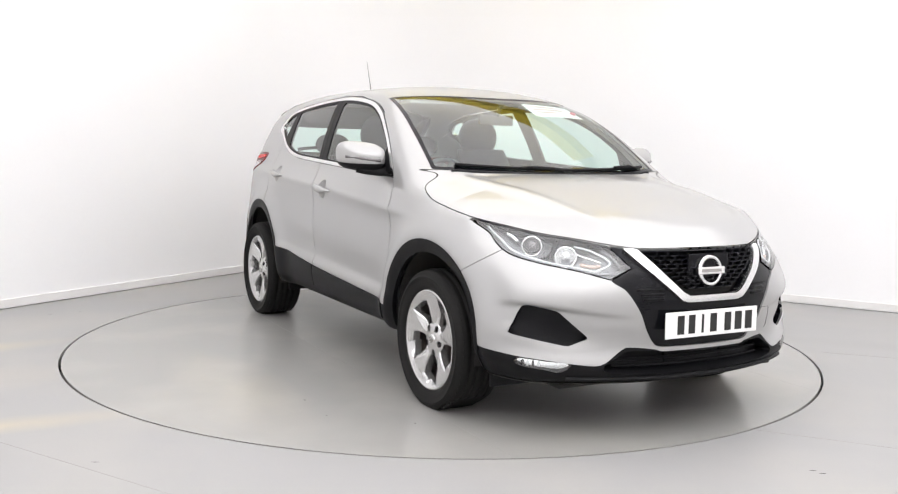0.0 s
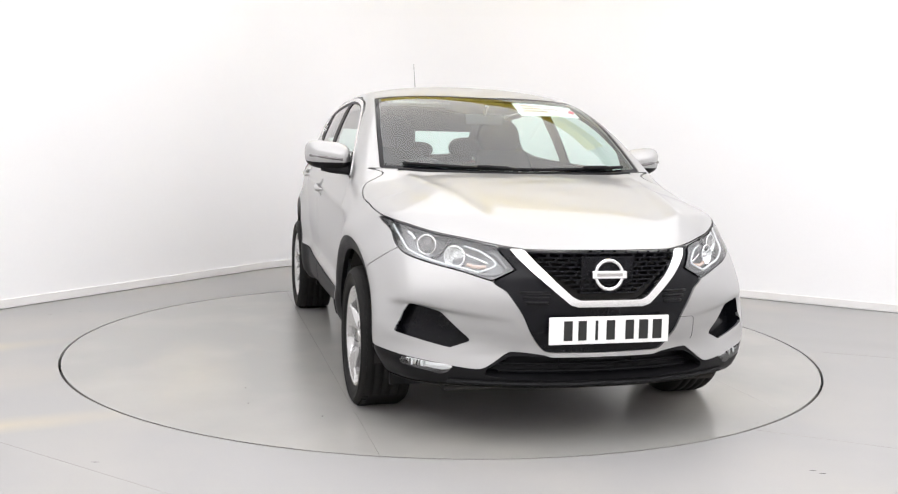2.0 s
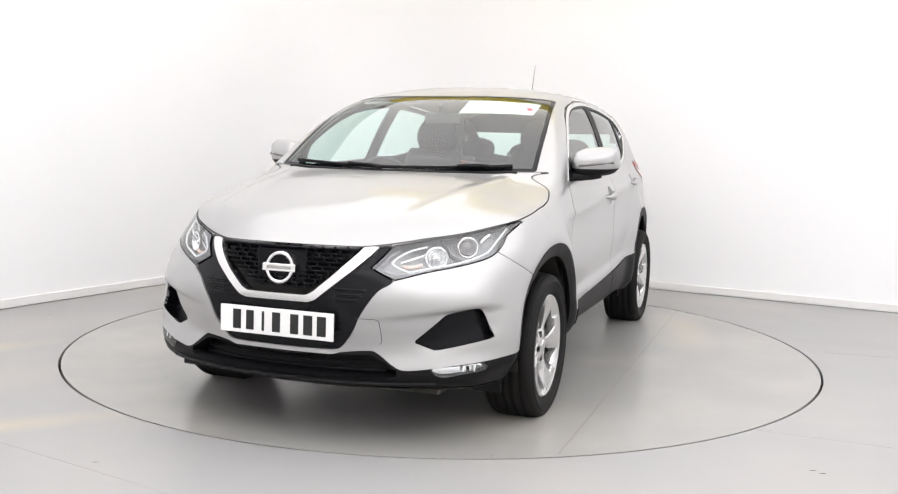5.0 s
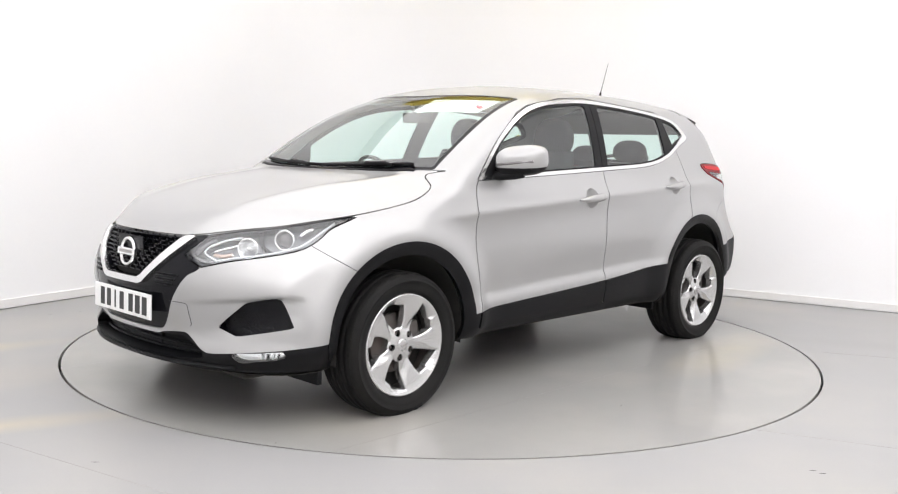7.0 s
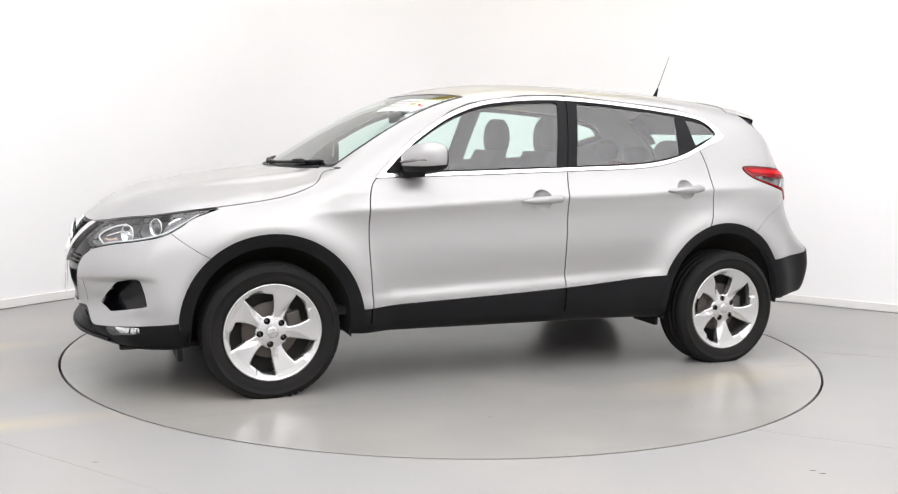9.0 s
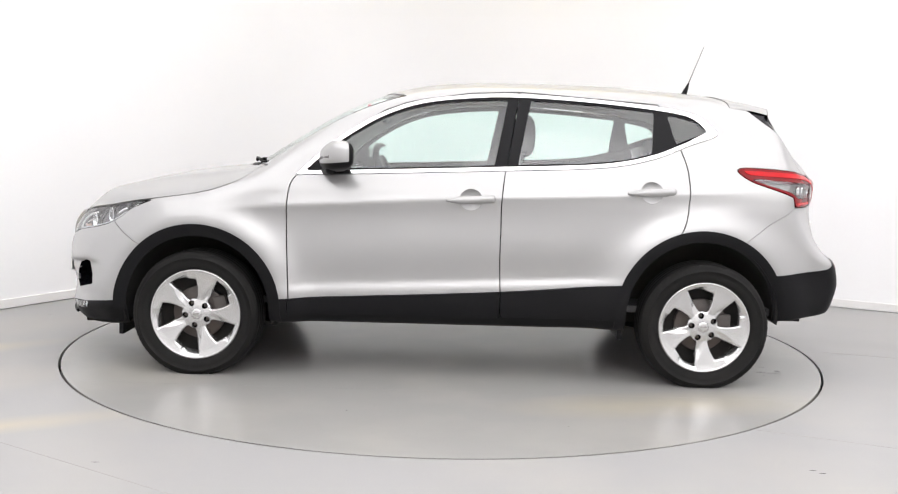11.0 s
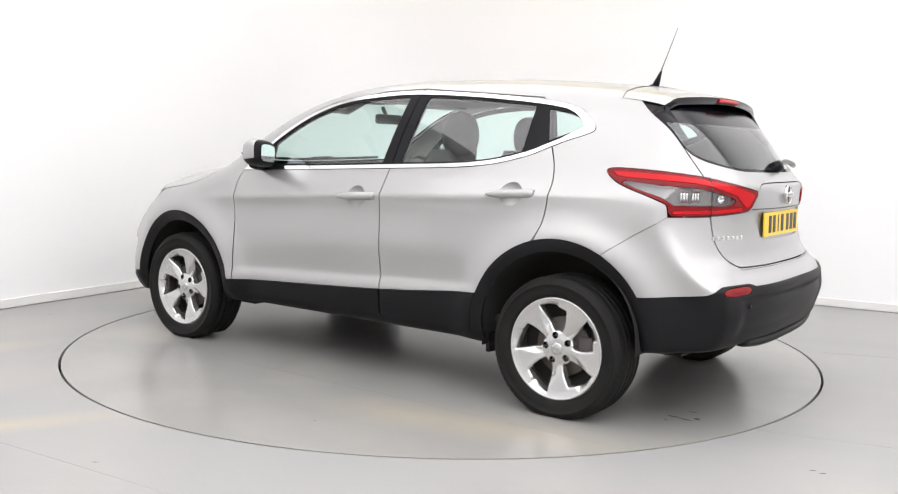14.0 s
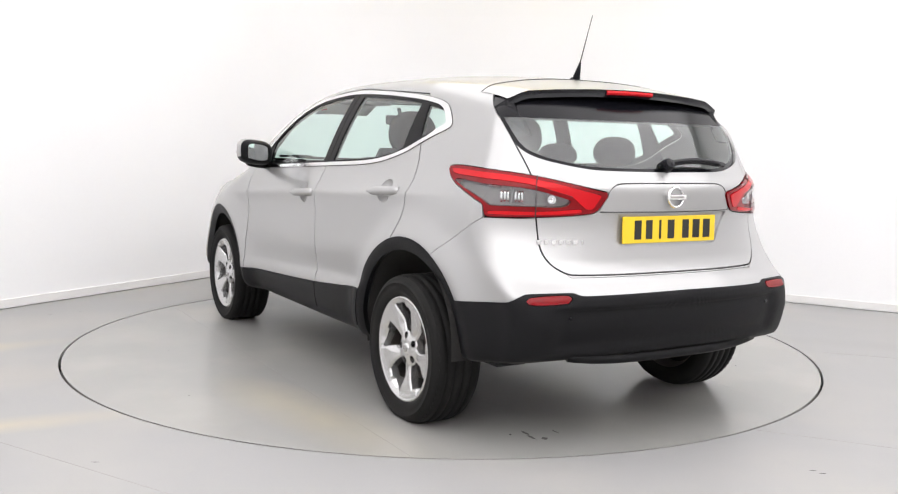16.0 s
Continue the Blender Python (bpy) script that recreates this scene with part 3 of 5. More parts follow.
# rear window
REAR_GLASS = rounded([(0, 1.132), (0.365, 1.136), (0.494, 1.150), (0.642, 1.181), (0.729, 1.225), (0.80, 1.31), (0.885, 1.39), (0.93, 1.45, 1), (0.6, 1.56, 1), (0, 1.62, 1), (-0.3, 1.62, 1), (-0.3, 1.132, 1)], 4)
frit_rear = shell.cut(lambda v: np.maximum(rear_area(REAR_GLASS)(v), v[:, 0] + 1.50 + 0.10 * v[:, 1] ** 2), 0.004)
rear_pane = frit_rear.cut(lambda v: np.maximum(rear_area(REAR_GLASS, -0.016)(v), v[:, 2] - 1.350))

# lamps
HEADLAMP = rounded([(1.165, 0.910, 1), (1.02, 0.855), (0.97, 0.815), (0.89, 0.772), (0.77, 0.745), (0.60, 0.718), (0.47, 0.688, 1), (0.379, 0.735, 1), (0.47, 0.817, 1), (0.63, 0.839), (0.77, 0.853), (0.955, 0.880)], 5)
TAILLAMP = rounded([(1.095, 1.130), (1.02, 1.141), (0.84, 1.131), (0.65, 1.108), (0.485, 1.076), (0.338, 1.046, 1), (0.38, 0.985), (0.415, 0.961), (0.62, 0.944), (0.833, 0.940, 1), (0.838, 0.992, 1), (0.915, 1.026), (1.04, 1.077)], 5)
head_lens = shell.cut(front_area(HEADLAMP), 0.005)
tail_lens = shell.cut(rear_area(TAILLAMP), 0.005)

# front openings
GRILLE = rounded([(-0.3, 0.808, 1), (0, 0.808, 1), (0.325, 0.807), (0.466, 0.819, 1), (0.376, 0.735, 1), (0.466, 0.686, 1), (0.45, 0.672), (0.405, 0.645), (0.345, 0.558), (0.308, 0.474), (0.262, 0.412), (0.225, 0.402, 1), (0, 0.400, 1), (-0.3, 0.400, 1)], 4)
VENT = rounded([(0.545, 0.440, 1), (0.67, 0.550, 1), (0.79, 0.575, 1), (0.818, 0.560), (0.864, 0.452, 1), (0.72, 0.422, 1), (0.63, 0.405, 1)], 4)
grille_sheet = shell.cut(front_area(GRILLE), 0.003)
vent_sheet = shell.cut(front_area(VENT))

# black plastic below
LOW_EDGE = curve_through([(-0.4, 0.382), (0, 0.382), (0.22, 0.382), (0.26, 0.392), (0.39, 0.404), (0.395, 0.402), (0.505, 0.330), (0.515, 0.329), (0.60, 0.335), (0.70, 0.346), (0.80, 0.357), (0.98, 0.378), (1.3, 0.40)])


def front_low(v):
    w = wrap_front(v)
    return np.where(v[:, 0] > 1.2, v[:, 2] - LOW_EDGE(w[:, 0]), 0.5)


BLACK_EDGE = curve_through([(-0.3, 0.648), (0, 0.648), (0.455, 0.645), (0.50, 0.657), (0.645, 0.655), (0.71, 0.621), (0.80, 0.606), (0.97, 0.588), (1.3, 0.56)])


def rear_low(v):
    w = wrap_rear(v)
    return np.where(v[:, 0] < -1.35, v[:, 2] - BLACK_EDGE(w[:, 0]), 0.5)


SILL_EDGE = curve_through([(-1.1, 0.545), (-0.9, 0.528), (-0.26, 0.4735), (0.83, 0.415), (1.0, 0.405)])
arch_front = shell.cut(lambda v: arch_field(HUB_F, True)(v) + 0.10 * np.clip((0.36 - v[:, 2]) / 0.2, 0, 1) * (v[:, 0] > 1.4))
arch_rear = shell.cut(arch_field(HUB_R, True))
lower_front = shell.cut(front_low)
lower_rear = shell.cut(rear_low)
sill = shell.cut(lambda v: np.where(np.abs(v[:, 0]) < 1.1, v[:, 2] - SILL_EDGE(v[:, 0]), 0.5), 0.003)
sill_joint = sill.cut(lambda v: np.maximum(np.abs(v[:, 0] - 0.29) - 0.55, 0.33 - v[:, 2]), 0.004)
sill_rear = sill.cut(lambda v: np.maximum(np.abs(v[:, 0] + 0.58) - 0.315, 0.34 - v[:, 2]), 0.004)

FOG = rounded([(0.61, 0.334), (0.703, 0.344), (0.82, 0.354), (0.826, 0.325), (0.713, 0.308), (0.652, 0.297)], 3)
INTAKE = rounded([(-0.3, 0.374, 1), (0, 0.374, 1), (0.37, 0.388), (0.40, 0.380), (0.485, 0.325), (0.47, 0.300), (0.30, 0.288), (0, 0.286, 1), (-0.3, 0.286, 1)], 4)
REFLECTOR = rounded([(0.648, 0.641), (0.506, 0.648), (0.506, 0.620), (0.632, 0.614)], 3)
fog_sheet = lower_front.cut(front_area(FOG), 0.003)
intake_sheet = lower_front.cut(front_area(INTAKE))
reflector_sheet = lower_rear.cut(rear_area(REFLECTOR), 0.003)

# shut lines
HOOD_EDGE = curve_through([(-0.3, 0.811), (0, 0.811), (0.325, 0.811), (0.42, 0.819), (0.63, 0.845), (0.77, 0.859), (0.95, 0.885), (1.15, 0.912), (1.47, 0.960), (1.64, 1.012), (1.80, 1.09), (2.2, 1.2)])


def hood_field(v):
    w = wrap_front(v)
    d = np.maximum(HOOD_EDGE(w[:, 0]) - w[:, 1], (1.170 - 0.34 * v[:, 1] ** 2) - v[:, 0])
    return np.where(v[:, 2] > 0.6, d, 0.5)


DOOR_FRONT = rounded([(0.80, 1.054), (0.835, 1.0), (0.847, 0.90), (0.848, 0.75), (0.838, 0.55), (0.83, 0.40), (0.825, 0.25, 1), (-0.27, 0.25, 1), (-0.262, 0.47), (-0.256, 0.65), (-0.257, 0.79), (-0.258, 0.94), (-0.275, 1.095), (-0.345, 1.512, 1), (-0.08, 1.500, 1), (0.36, 1.40)], 4)
DOOR_REAR = rounded([(-0.27, 0.25, 1), (-0.262, 0.47), (-0.256, 0.65), (-0.257, 0.79), (-0.258, 0.94), (-0.275, 1.095), (-0.345, 1.512, 1), (-1.08, 1.46, 1), (-1.18, 1.245, 1), (-1.222, 1.12), (-1.225, 0.98), (-1.19, 0.815), (-1.0, 0.55), (-0.9, 0.25, 1)], 4)
hood = shell.cut(hood_field, 0.006, True)
door_front = shell.cut(side_area(DOOR_FRONT), 0.006)
door_rear = shell.cut(side_area(DOOR_REAR), 0.006)
HATCH = rounded([(-0.3, 0.718, 1), (0, 0.718, 1), (0.49, 0.720), (0.545, 0.740), (0.589, 0.775), (0.619, 0.83), (0.637, 0.943), (0.642, 1.057), (0.671, 1.123), (0.735, 1.222), (0.80, 1.31), (0.90, 1.41, 1), (0.6, 1.6, 1), (-0.3, 1.6, 1)], 4)
HANDLES = {0: (-0.100, 0.948), 1: (-1.030, 1.004)}


def cup_field(k):
    def field(v):
        return np.where(v[:, 1] > 0.5, np.hypot((v[:, 0] - HANDLES[k][0]) * 0.92, v[:, 2] - HANDLES[k][1]) - 0.055, 0.5)
    return field


cups = [door_front.cut(cup_field(0)), door_rear.cut(cup_field(1))]
hatch = shell.cut(lambda v: np.maximum(rear_area(HATCH)(v), v[:, 0] + 1.42 + 0.10 * v[:, 1] ** 2), 0.006)
GARNISH = rounded([(-0.3, 1.086, 1), (0, 1.086, 1), (0.285, 1.083), (0.335, 1.058), (0.384, 0.968, 1), (0, 0.966, 1), (-0.3, 0.966, 1)], 4)
garnish = hatch.cut(rear_area(GARNISH), 0.004)
RECESS = rounded([(-0.3, 0.962, 1), (0, 0.962, 1), (0.365, 0.962, 1), (0.325, 0.90), (0.292, 0.838), (0.265, 0.828), (0, 0.826, 1), (-0.3, 0.826, 1)], 4)
recess = hatch.cut(rear_area(RECESS))
bumper_front = shell.cut(lambda v: np.where((v[:, 0] > 1.3) & (v[:, 2] < 0.93), wrap_front(v)[:, 0] - np.interp(v[:, 2], [0.3, 0.634, 0.782, 0.84], [1.6, 1.205, 0.939, 0.85]), 0.5), 0.003, True)
BUMPER_REAR = np.array([(1.3, 0.60), (1.13, 0.735), (1.075, 0.777), (0.836, 0.938), (0.60, 0.938), (0.60, 0.80), (0.5, 0.71), (-0.3, 0.71), (-0.3, 0.2), (1.3, 0.2)])
bumper_rear = shell.cut(rear_area(BUMPER_REAR), 0.0022)

panel("body_frame", shell.tidy(), PAINT, car, label="silver roof, pillars and wings", whole=True)
bonnet = panel("bonnet", hood, PAINT, car, whole=True)[0]
doors_f = panel("front_door", door_front, PAINT, car)
doors_r = panel("rear_door", door_rear, PAINT, car)
tailgate = panel("tailgate", hatch, PAINT, car, whole=True)[0]
panel("tailgate_garnish", garnish, PAINT, tailgate, -0.002, 0.014, "silver strip over the number plate", whole=True)
panel("plate_recess", recess, PAINT, tailgate, -0.012, 0.0, "shallow recess behind the number plate", whole=True)
front_bumper = panel("front_bumper", bumper_front, PAINT, car, whole=True)[0]
rear_bumper = panel("rear_bumper", bumper_rear, PAINT, car, whole=True)[0]
panel("front_lower_bumper", lower_front, CLAD, car, -0.004, 0.03, "black plastic lower bumper", whole=True)
panel("rear_lower_bumper", lower_rear, CLAD, car, 0.003, 0.03, "black plastic lower bumper", whole=True)
panel("front_arch_trim", arch_front, CLAD, car, 0.002, 0.03, "black plastic wheel arch trim")
panel("rear_arch_trim", arch_rear, CLAD, car, 0.003, 0.03, "black plastic wheel arch trim")
for k, doors in ((0, doors_f), (1, doors_r)):
    q = cups[k]
    sink = np.maximum(0, 1 - (np.hypot((q.v[:, 0] - HANDLES[k][0]) * 0.92, q.v[:, 2] - HANDLES[k][1]) / 0.0555) ** 2)
    q.v = q.v - np.array([0, 0.030, 0]) * sink[:, None]
    for s, door in zip((1, -1), doors):
        mesh_object("handle_cup", q.v * np.array([1, s, 1]), [w if s > 0 else w[::-1] for w in q.f], PAINT, door)
        hx, hz = HANDLES[k]
        y = skin([hx + 0.10, hx - 0.10], [hz - 0.004, hz + 0.006], 1, 1)[:, 1]
        bm = bmesh.new()
        n = 14
        rows = []
        for i in range(n + 1):
            t = i / n
            x = hx + 0.128 - 0.25 * t
            tall = 0.0205 * min(1, (0.25 + 2.4 * t)) * (1 - 0.15 * (t > 0.93))
            off = 0.006 + 0.026 * math.sin(min(1, max(0, t * 1.15 + 0.08)) * math.pi) ** 0.5 if 0 < t < 1 else 0.002
            yy = y[0] + (y[1] - y[0]) * t
            zz = hz - 0.006 + 0.012 * t
            rows.append([bm.verts.new((x, s * (yy + off + dy), zz + dz * tall)) for dy, dz in ((-0.014, 1), (-0.004, 1), (0.008, 0.55), (0.009, -0.35), (-0.003, -1), (-0.014, -1))])
        for a, b in zip(rows, rows[1:]):
            for i in range(6):
                bm.faces.new((a[i], a[(i + 1) % 6], b[(i + 1) % 6], b[i]))
        bm.faces.new(rows[0])
        bm.faces.new(rows[-1][::-1])
        part("door_handle", bm, PAINT, door, "silver pull handle", True)
panel("sill_trim", sill, CLAD, car, 0.0, 0.02, "black plastic sill trim")
panel("front_door_trim", sill_joint, CLAD, car, 0.006, 0.02, "black plastic door trim")
panel("rear_door_trim", sill_rear, CLAD, car, 0.006, 0.02, "black plastic door trim")
panel("windscreen_edge", frit, GLOSSBLACK, car, -0.003, 0.0, "black printed glass edge", whole=True)
windscreen = panel("windscreen", screen, PANE, car, -0.003, 0.0, "clear windscreen", whole=True)[0]
panel("rear_window_edge", frit_rear, GLOSSBLACK, car, -0.010, 0.0, "black printed glass edge", whole=True)
panel("rear_window", rear_pane, PANE, car, -0.010, 0.0, "tinted rear window", whole=True)

# panes and pillars in the side windows
pillar = inner_side
pane_f = pillar.cut(lambda v: np.maximum(np.maximum(-line_x(v, -0.212, 1.10, -0.285, 1.473), v[:, 0] - 0.60), side_area(WINDOWS, -0.030)(v)))
pane_r = pillar.cut(lambda v: np.maximum(np.maximum(line_x(v, -0.335, 1.115, -0.405, 1.47), -line_x(v, -1.035, 1.20, -1.055, 1.43)), side_area(WINDOWS, -0.030)(v)))
pane_q = pillar.cut(lambda v: np.maximum(line_x(v, -1.165, 1.245, -1.115, 1.43), np.maximum(side_area(WINDOWS, -0.034)(v), -1.335 - v[:, 0])))
pillar_a = pillar.cut(lambda v: 0.2 - v[:, 0])
pillar_c = pillar.cut(lambda v: v[:, 0] + 0.75)
pillar_front = pillar.cut(lambda v: -line_x(v, -0.278, 1.10, -0.345, 1.5), 0.006)
for piece, name in ((pillar_a, "mirror_corner"), (pillar_front, "door_pillar"), (pillar, "door_pillar"), (pillar_c, "quarter_pillar")):
    panel(name, piece, CLAD, car, -0.002, 0.012, "matt black window pillar")
for piece, name in ((pane_f, "front_door_window"), (pane_r, "rear_door_window"), (pane_q, "quarter_window")):
    panel(name, piece, PANE, car, -0.006, 0.0)

# inner lining behind all painted panels
for source, name in ((shell, "roof_lining"), (hood, "engine_cover"), (door_front, "door_lining"), (door_rear, "door_lining"), (hatch, "tailgate_lining"), (garnish, "tailgate_lining"), (bumper_front, "bumper_beam"), (bumper_rear, "bumper_beam"),
                     (pillar_a, "pillar_lining"), (pillar_front, "pillar_lining"), (pillar, "pillar_lining"), (pillar_c, "pillar_lining"), (frame_side, "window_seal"), (frit, "screen_seal"), (frit_rear, "screen_seal")):
    panel(name, source.tidy().moved(-0.022), HEADLINER if name in ("roof_lining",) else CABIN, car, 0.0, 0.0, whole=name in ("roof_lining", "engine_cover", "tailgate_lining", "bumper_beam", "screen_seal"))


# ---- wheels ----
def wheel_face():
    """The alloy's face as a dished disc with five slanted windows cut through."""
    rings, seg = np.concatenate([[0.028], np.linspace(0.04, 0.226, 34), [0.231, 0.2355]]), 240
    a = np.linspace(0, 2 * math.pi, seg, endpoint=False)
    rr, aa = np.meshgrid(rings, a, indexing="ij")
    v = np.stack([rr * np.cos(aa), np.zeros_like(rr), rr * np.sin(aa)], -1).reshape(-1, 3)
    idx = np.arange(len(rings) * seg).reshape(len(rings), seg)
    f = [(int(idx[i, j]), int(idx[i, (j + 1) % seg]), int(idx[i + 1, (j + 1) % seg]), int(idx[i + 1, j])) for i in range(len(rings) - 1) for j in range(seg)]
    face = Sheet(v, f)
    lines = []
    for k in range(5):
        base = math.radians(90 + 72 * k)
        lines.append(rounded([(r * math.cos(base + math.radians(t)), r * math.sin(base + math.radians(t)), s) for r, t, s in
                              ((0.212, 26, 1), (0.200, 7, 0), (0.183, -14, 1), (0.136, -17, 0), (0.082, -15, 0), (0.082, 2, 0), (0.086, 17, 0), (0.150, 23, 0))], 4))
    for line in lines:
        face.cut(lambda q: distance_to(line, q[:, [0, 2]]))
    for k in range(5):
        a = math.radians(102 + 72 * k)
        face.cut(lambda q: np.hypot(q[:, 0] - 0.060 * math.cos(a), q[:, 2] - 0.060 * math.sin(a)) - 0.0155)
    v = face.v.copy()
    r = np.hypot(v[:, 0], v[:, 2])
    near = np.min([distance_to(line, v[:, [0, 2]]) for line in lines], axis=0)
    a = (np.degrees(np.arctan2(v[:, 2], v[:, 0])) - 90) % 72
    depth = np.interp(r, [0.02, 0.045, 0.075, 0.12, 0.2, 0.226, 0.231, 0.2355], [-0.022, -0.024, -0.030, -0.022, -0.010, -0.004, 0.0, -0.004])
    # each spoke has one flat face and one that falls away towards its window
    lean = np.clip((a - 36 + 14 * (r - 0.12) / 0.1) / 10, -1, 1)
    depth = depth - 0.014 * (lean < 0) * np.clip((r - 0.07) / 0.05, 0, 1) * np.clip((0.222 - r) / 0.02, 0, 1) * np.abs(lean)
    depth = depth - 0.006 * np.clip(1 - near / 0.007, 0, 1) ** 2
    v[:, 1] = depth
    face.v = v
    count = {}
    for q in face.f:
        for i, j in zip(q, q[1:] + q[:1]):
            k = (i, j) if i < j else (j, i)
            count[k] = None if k in count else (i, j)
    edge = [e for e in count.values() if e and r[e[0]] < 0.23 and r[e[0]] > 0.03]
    rim = sorted({i for e in edge for i in e})
    top = {i: len(v) + k for k, i in enumerate(rim)}
    low = {i: len(v) + len(rim) + k for k, i in enumerate(rim)}
    vv = np.concatenate([v, v[rim], v[rim] * np.array([0.99, 1, 0.99]) + np.array([0, -0.035, 0])])
    ff = [q[::-1] for q in face.f] + [(top[i], top[j], low[j], low[i]) for i, j in edge]
    # the car's x points to the left when a left-hand wheel is seen from outside
    return vv * np.array([-1, 1, 1]), [q[::-1] for q in ff]


def build_wheel():
    """A road wheel about its hub; its outer face is at y = 0."""
    root = new("wheel")
    tagged(root, "five-spoke silver alloy wheel with a black tyre")
    root.parent = car
    side = [(0.2365, -0.012), (0.242, 0.000), (0.252, 0.008), (0.272, 0.013), (0.292, 0.0135), (0.2925, 0.0150), (0.298, 0.0150), (0.2985, 0.0125), (0.310, 0.009), (0.321, 0.000), (0.328, -0.014)]
    tread = []
    for g in (-0.045, -0.085, -0.125, -0.165):
        tread += [(0.3335, g + 0.006), (0.3265, g + 0.004), (0.3265, g - 0.004), (0.3335, g - 0.006)]
    inner = [(0.328, -0.198), (0.310, -0.218), (0.272, -0.222), (0.2365, -0.20)]
    v, f = lathe(side + tread + inner, 96)
    v = [(x, y, max(z, -HUB_Z + 0.001)) for x, y, z in v]
    mesh_object("tyre", v, [q[::-1] for q in f], TYRE, root)
    # shoulder blocks
    bm = bmesh.new()
    for k in range(64):
        m = Matrix.Rotation(2 * math.pi * k / 64, 4, "Y")
        box(bm, (0.3165, -0.034, -0.011), (0.3272, -0.008, 0.011), 0, m @ Matrix.Rotation(0.18, 4, "X"))
    part("tread_block", bm, TYRE, root)
    v, f = wheel_face()
    alloy = mesh_object("rim", v, f, ALLOY, root)
    v, f = lathe([(0.2355, -0.004), (0.2365, -0.012), (0.226, -0.03), (0.219, -0.06), (0.214, -0.16), (0.2365, -0.20)], 72)
    mesh_object("barrel", v, f, BRAKE, root)
    v, f = lathe([(0.02, -0.085), (0.135, -0.085), (0.138, -0.088), (0.138, -0.104), (0.02, -0.104)], 48)
    mesh_object("brake_disc", v, f, BRAKE, root)
    v, f = lathe([(0.001, -0.118), (0.215, -0.118)], 36)
    mesh_object("back_plate", v, f, LINER, root)
    part("brake_caliper", box(bmesh.new(), (-0.155, -0.108, -0.055), (-0.085, -0.068, 0.06), 0.012), BRAKE, root)
    v, f = lathe([(0.001, -0.0165), (0.022, -0.0170), (0.028, -0.020), (0.029, -0.028)], 36)
    cap = mesh_object("hub_cap", v, f, ALLOY, alloy)
    bm = bmesh.new()
    box(bm, (-0.017, -0.0168, -0.003), (0.017, -0.0145, 0.003), 0.0005)
    for k in range(20):
        a = 2 * math.pi * k / 20
        box(bm, (-0.0022, -0.0175, -0.0012), (0.0022, -0.0150, 0.0012), 0, Matrix.Rotation(a, 4, "Y") @ Matrix.Translation((0, 0, 0.0135)))
    part("hub_badge", bm, STEEL, alloy)
    for k in range(5):
        a = math.radians(78 + 72 * k)
        m = Matrix.Translation((0.060 * math.cos(a), -0.0285, 0.060 * math.sin(a)))
        v, f = lathe([(0.0158, 0.001), (0.0158, -0.022), (0.001, -0.022)], 14)
        mesh_object("bolt_recess", [m @ Vector(q) for q in v], f, GLOSSBLACK, alloy)
        mesh_object("wheel_bolt", [m @ Vector(q) for q in lathe([(0.001, -0.008), (0.006, -0.008), (0.0085, -0.011), (0.0085, -0.02)], 6)[0]], lathe([(0.001, -0.008), (0.006, -0.008), (0.0085, -0.011), (0.0085, -0.02)], 6)[1], BRAKE, alloy)
    return root


first_wheel = build_wheel()
WHEEL_Y = 0.889
first_wheel.matrix_basis = pose(HUB_F, WHEEL_Y, HUB_Z, 0, 14, 0)
copy_thing(first_wheel, pose(HUB_R, WHEEL_Y, HUB_Z, 0, 0, 0))
copy_thing(first_wheel, pose(HUB_F, -WHEEL_Y, HUB_Z, 0, 30, 180))
copy_thing(first_wheel, pose(HUB_R, -WHEEL_Y, HUB_Z, 0, 10, 180))

# liners above the wheels
for hub in (HUB_F, HUB_R):
    cx, cz, r0, r1 = ARCH[hub]
    for s in (1, -1):
        v, f, n = [], [], 28
        for k in range(n + 1):
            a = math.radians(-8 + 196 * k / n)
            for r, y in ((r0 + 0.012, 0.86), (r0 + 0.016, 0.70), (r0 - 0.03, 0.52), (0.16, 0.50)):
                v.append((cx + r * math.cos(a), y * s, cz + r * math.sin(a) if math.sin(a) > 0 else max(cz + 2.2 * r0 * math.sin(a), 0.335 if hub < 0 and math.cos(a) < 0 else 0.27)))
        for k in range(n):
            for q in range(3):
                f.append((k * 4 + q, k * 4 + q + 1, k * 4 + q + 5, k * 4 + q + 4))
        mesh_object("wheel_arch_liner", v, f, LINER, car)
    # axle
    part("axle", tube(tube(bmesh.new(), (hub, -0.75, HUB_Z), (hub, 0.75, HUB_Z), 0.035), (hub, -0.5, HUB_Z + 0.02), (hub, 0.5, HUB_Z + 0.02), 0.06), LINER, car)


# ---- lamps, grille and other fittings ----
def front_point(u, z, inset=0.0):
    """A point of the nose at a length round it and a height, set inwards."""
    a = u / 0.95
    p = cast(np.array([[1.25, 0, z]]), np.array([[math.cos(a), math.sin(a), 0]]))
    return Vector((p - outward(p) * inset)[0])


def rear_point(u, z, inset=0.0):
    a = u / 0.9
    p = cast(np.array([[-1.2, 0, z]]), np.array([[-math.cos(a), math.sin(a), 0]]))
    return Vector((p - outward(p) * inset)[0])


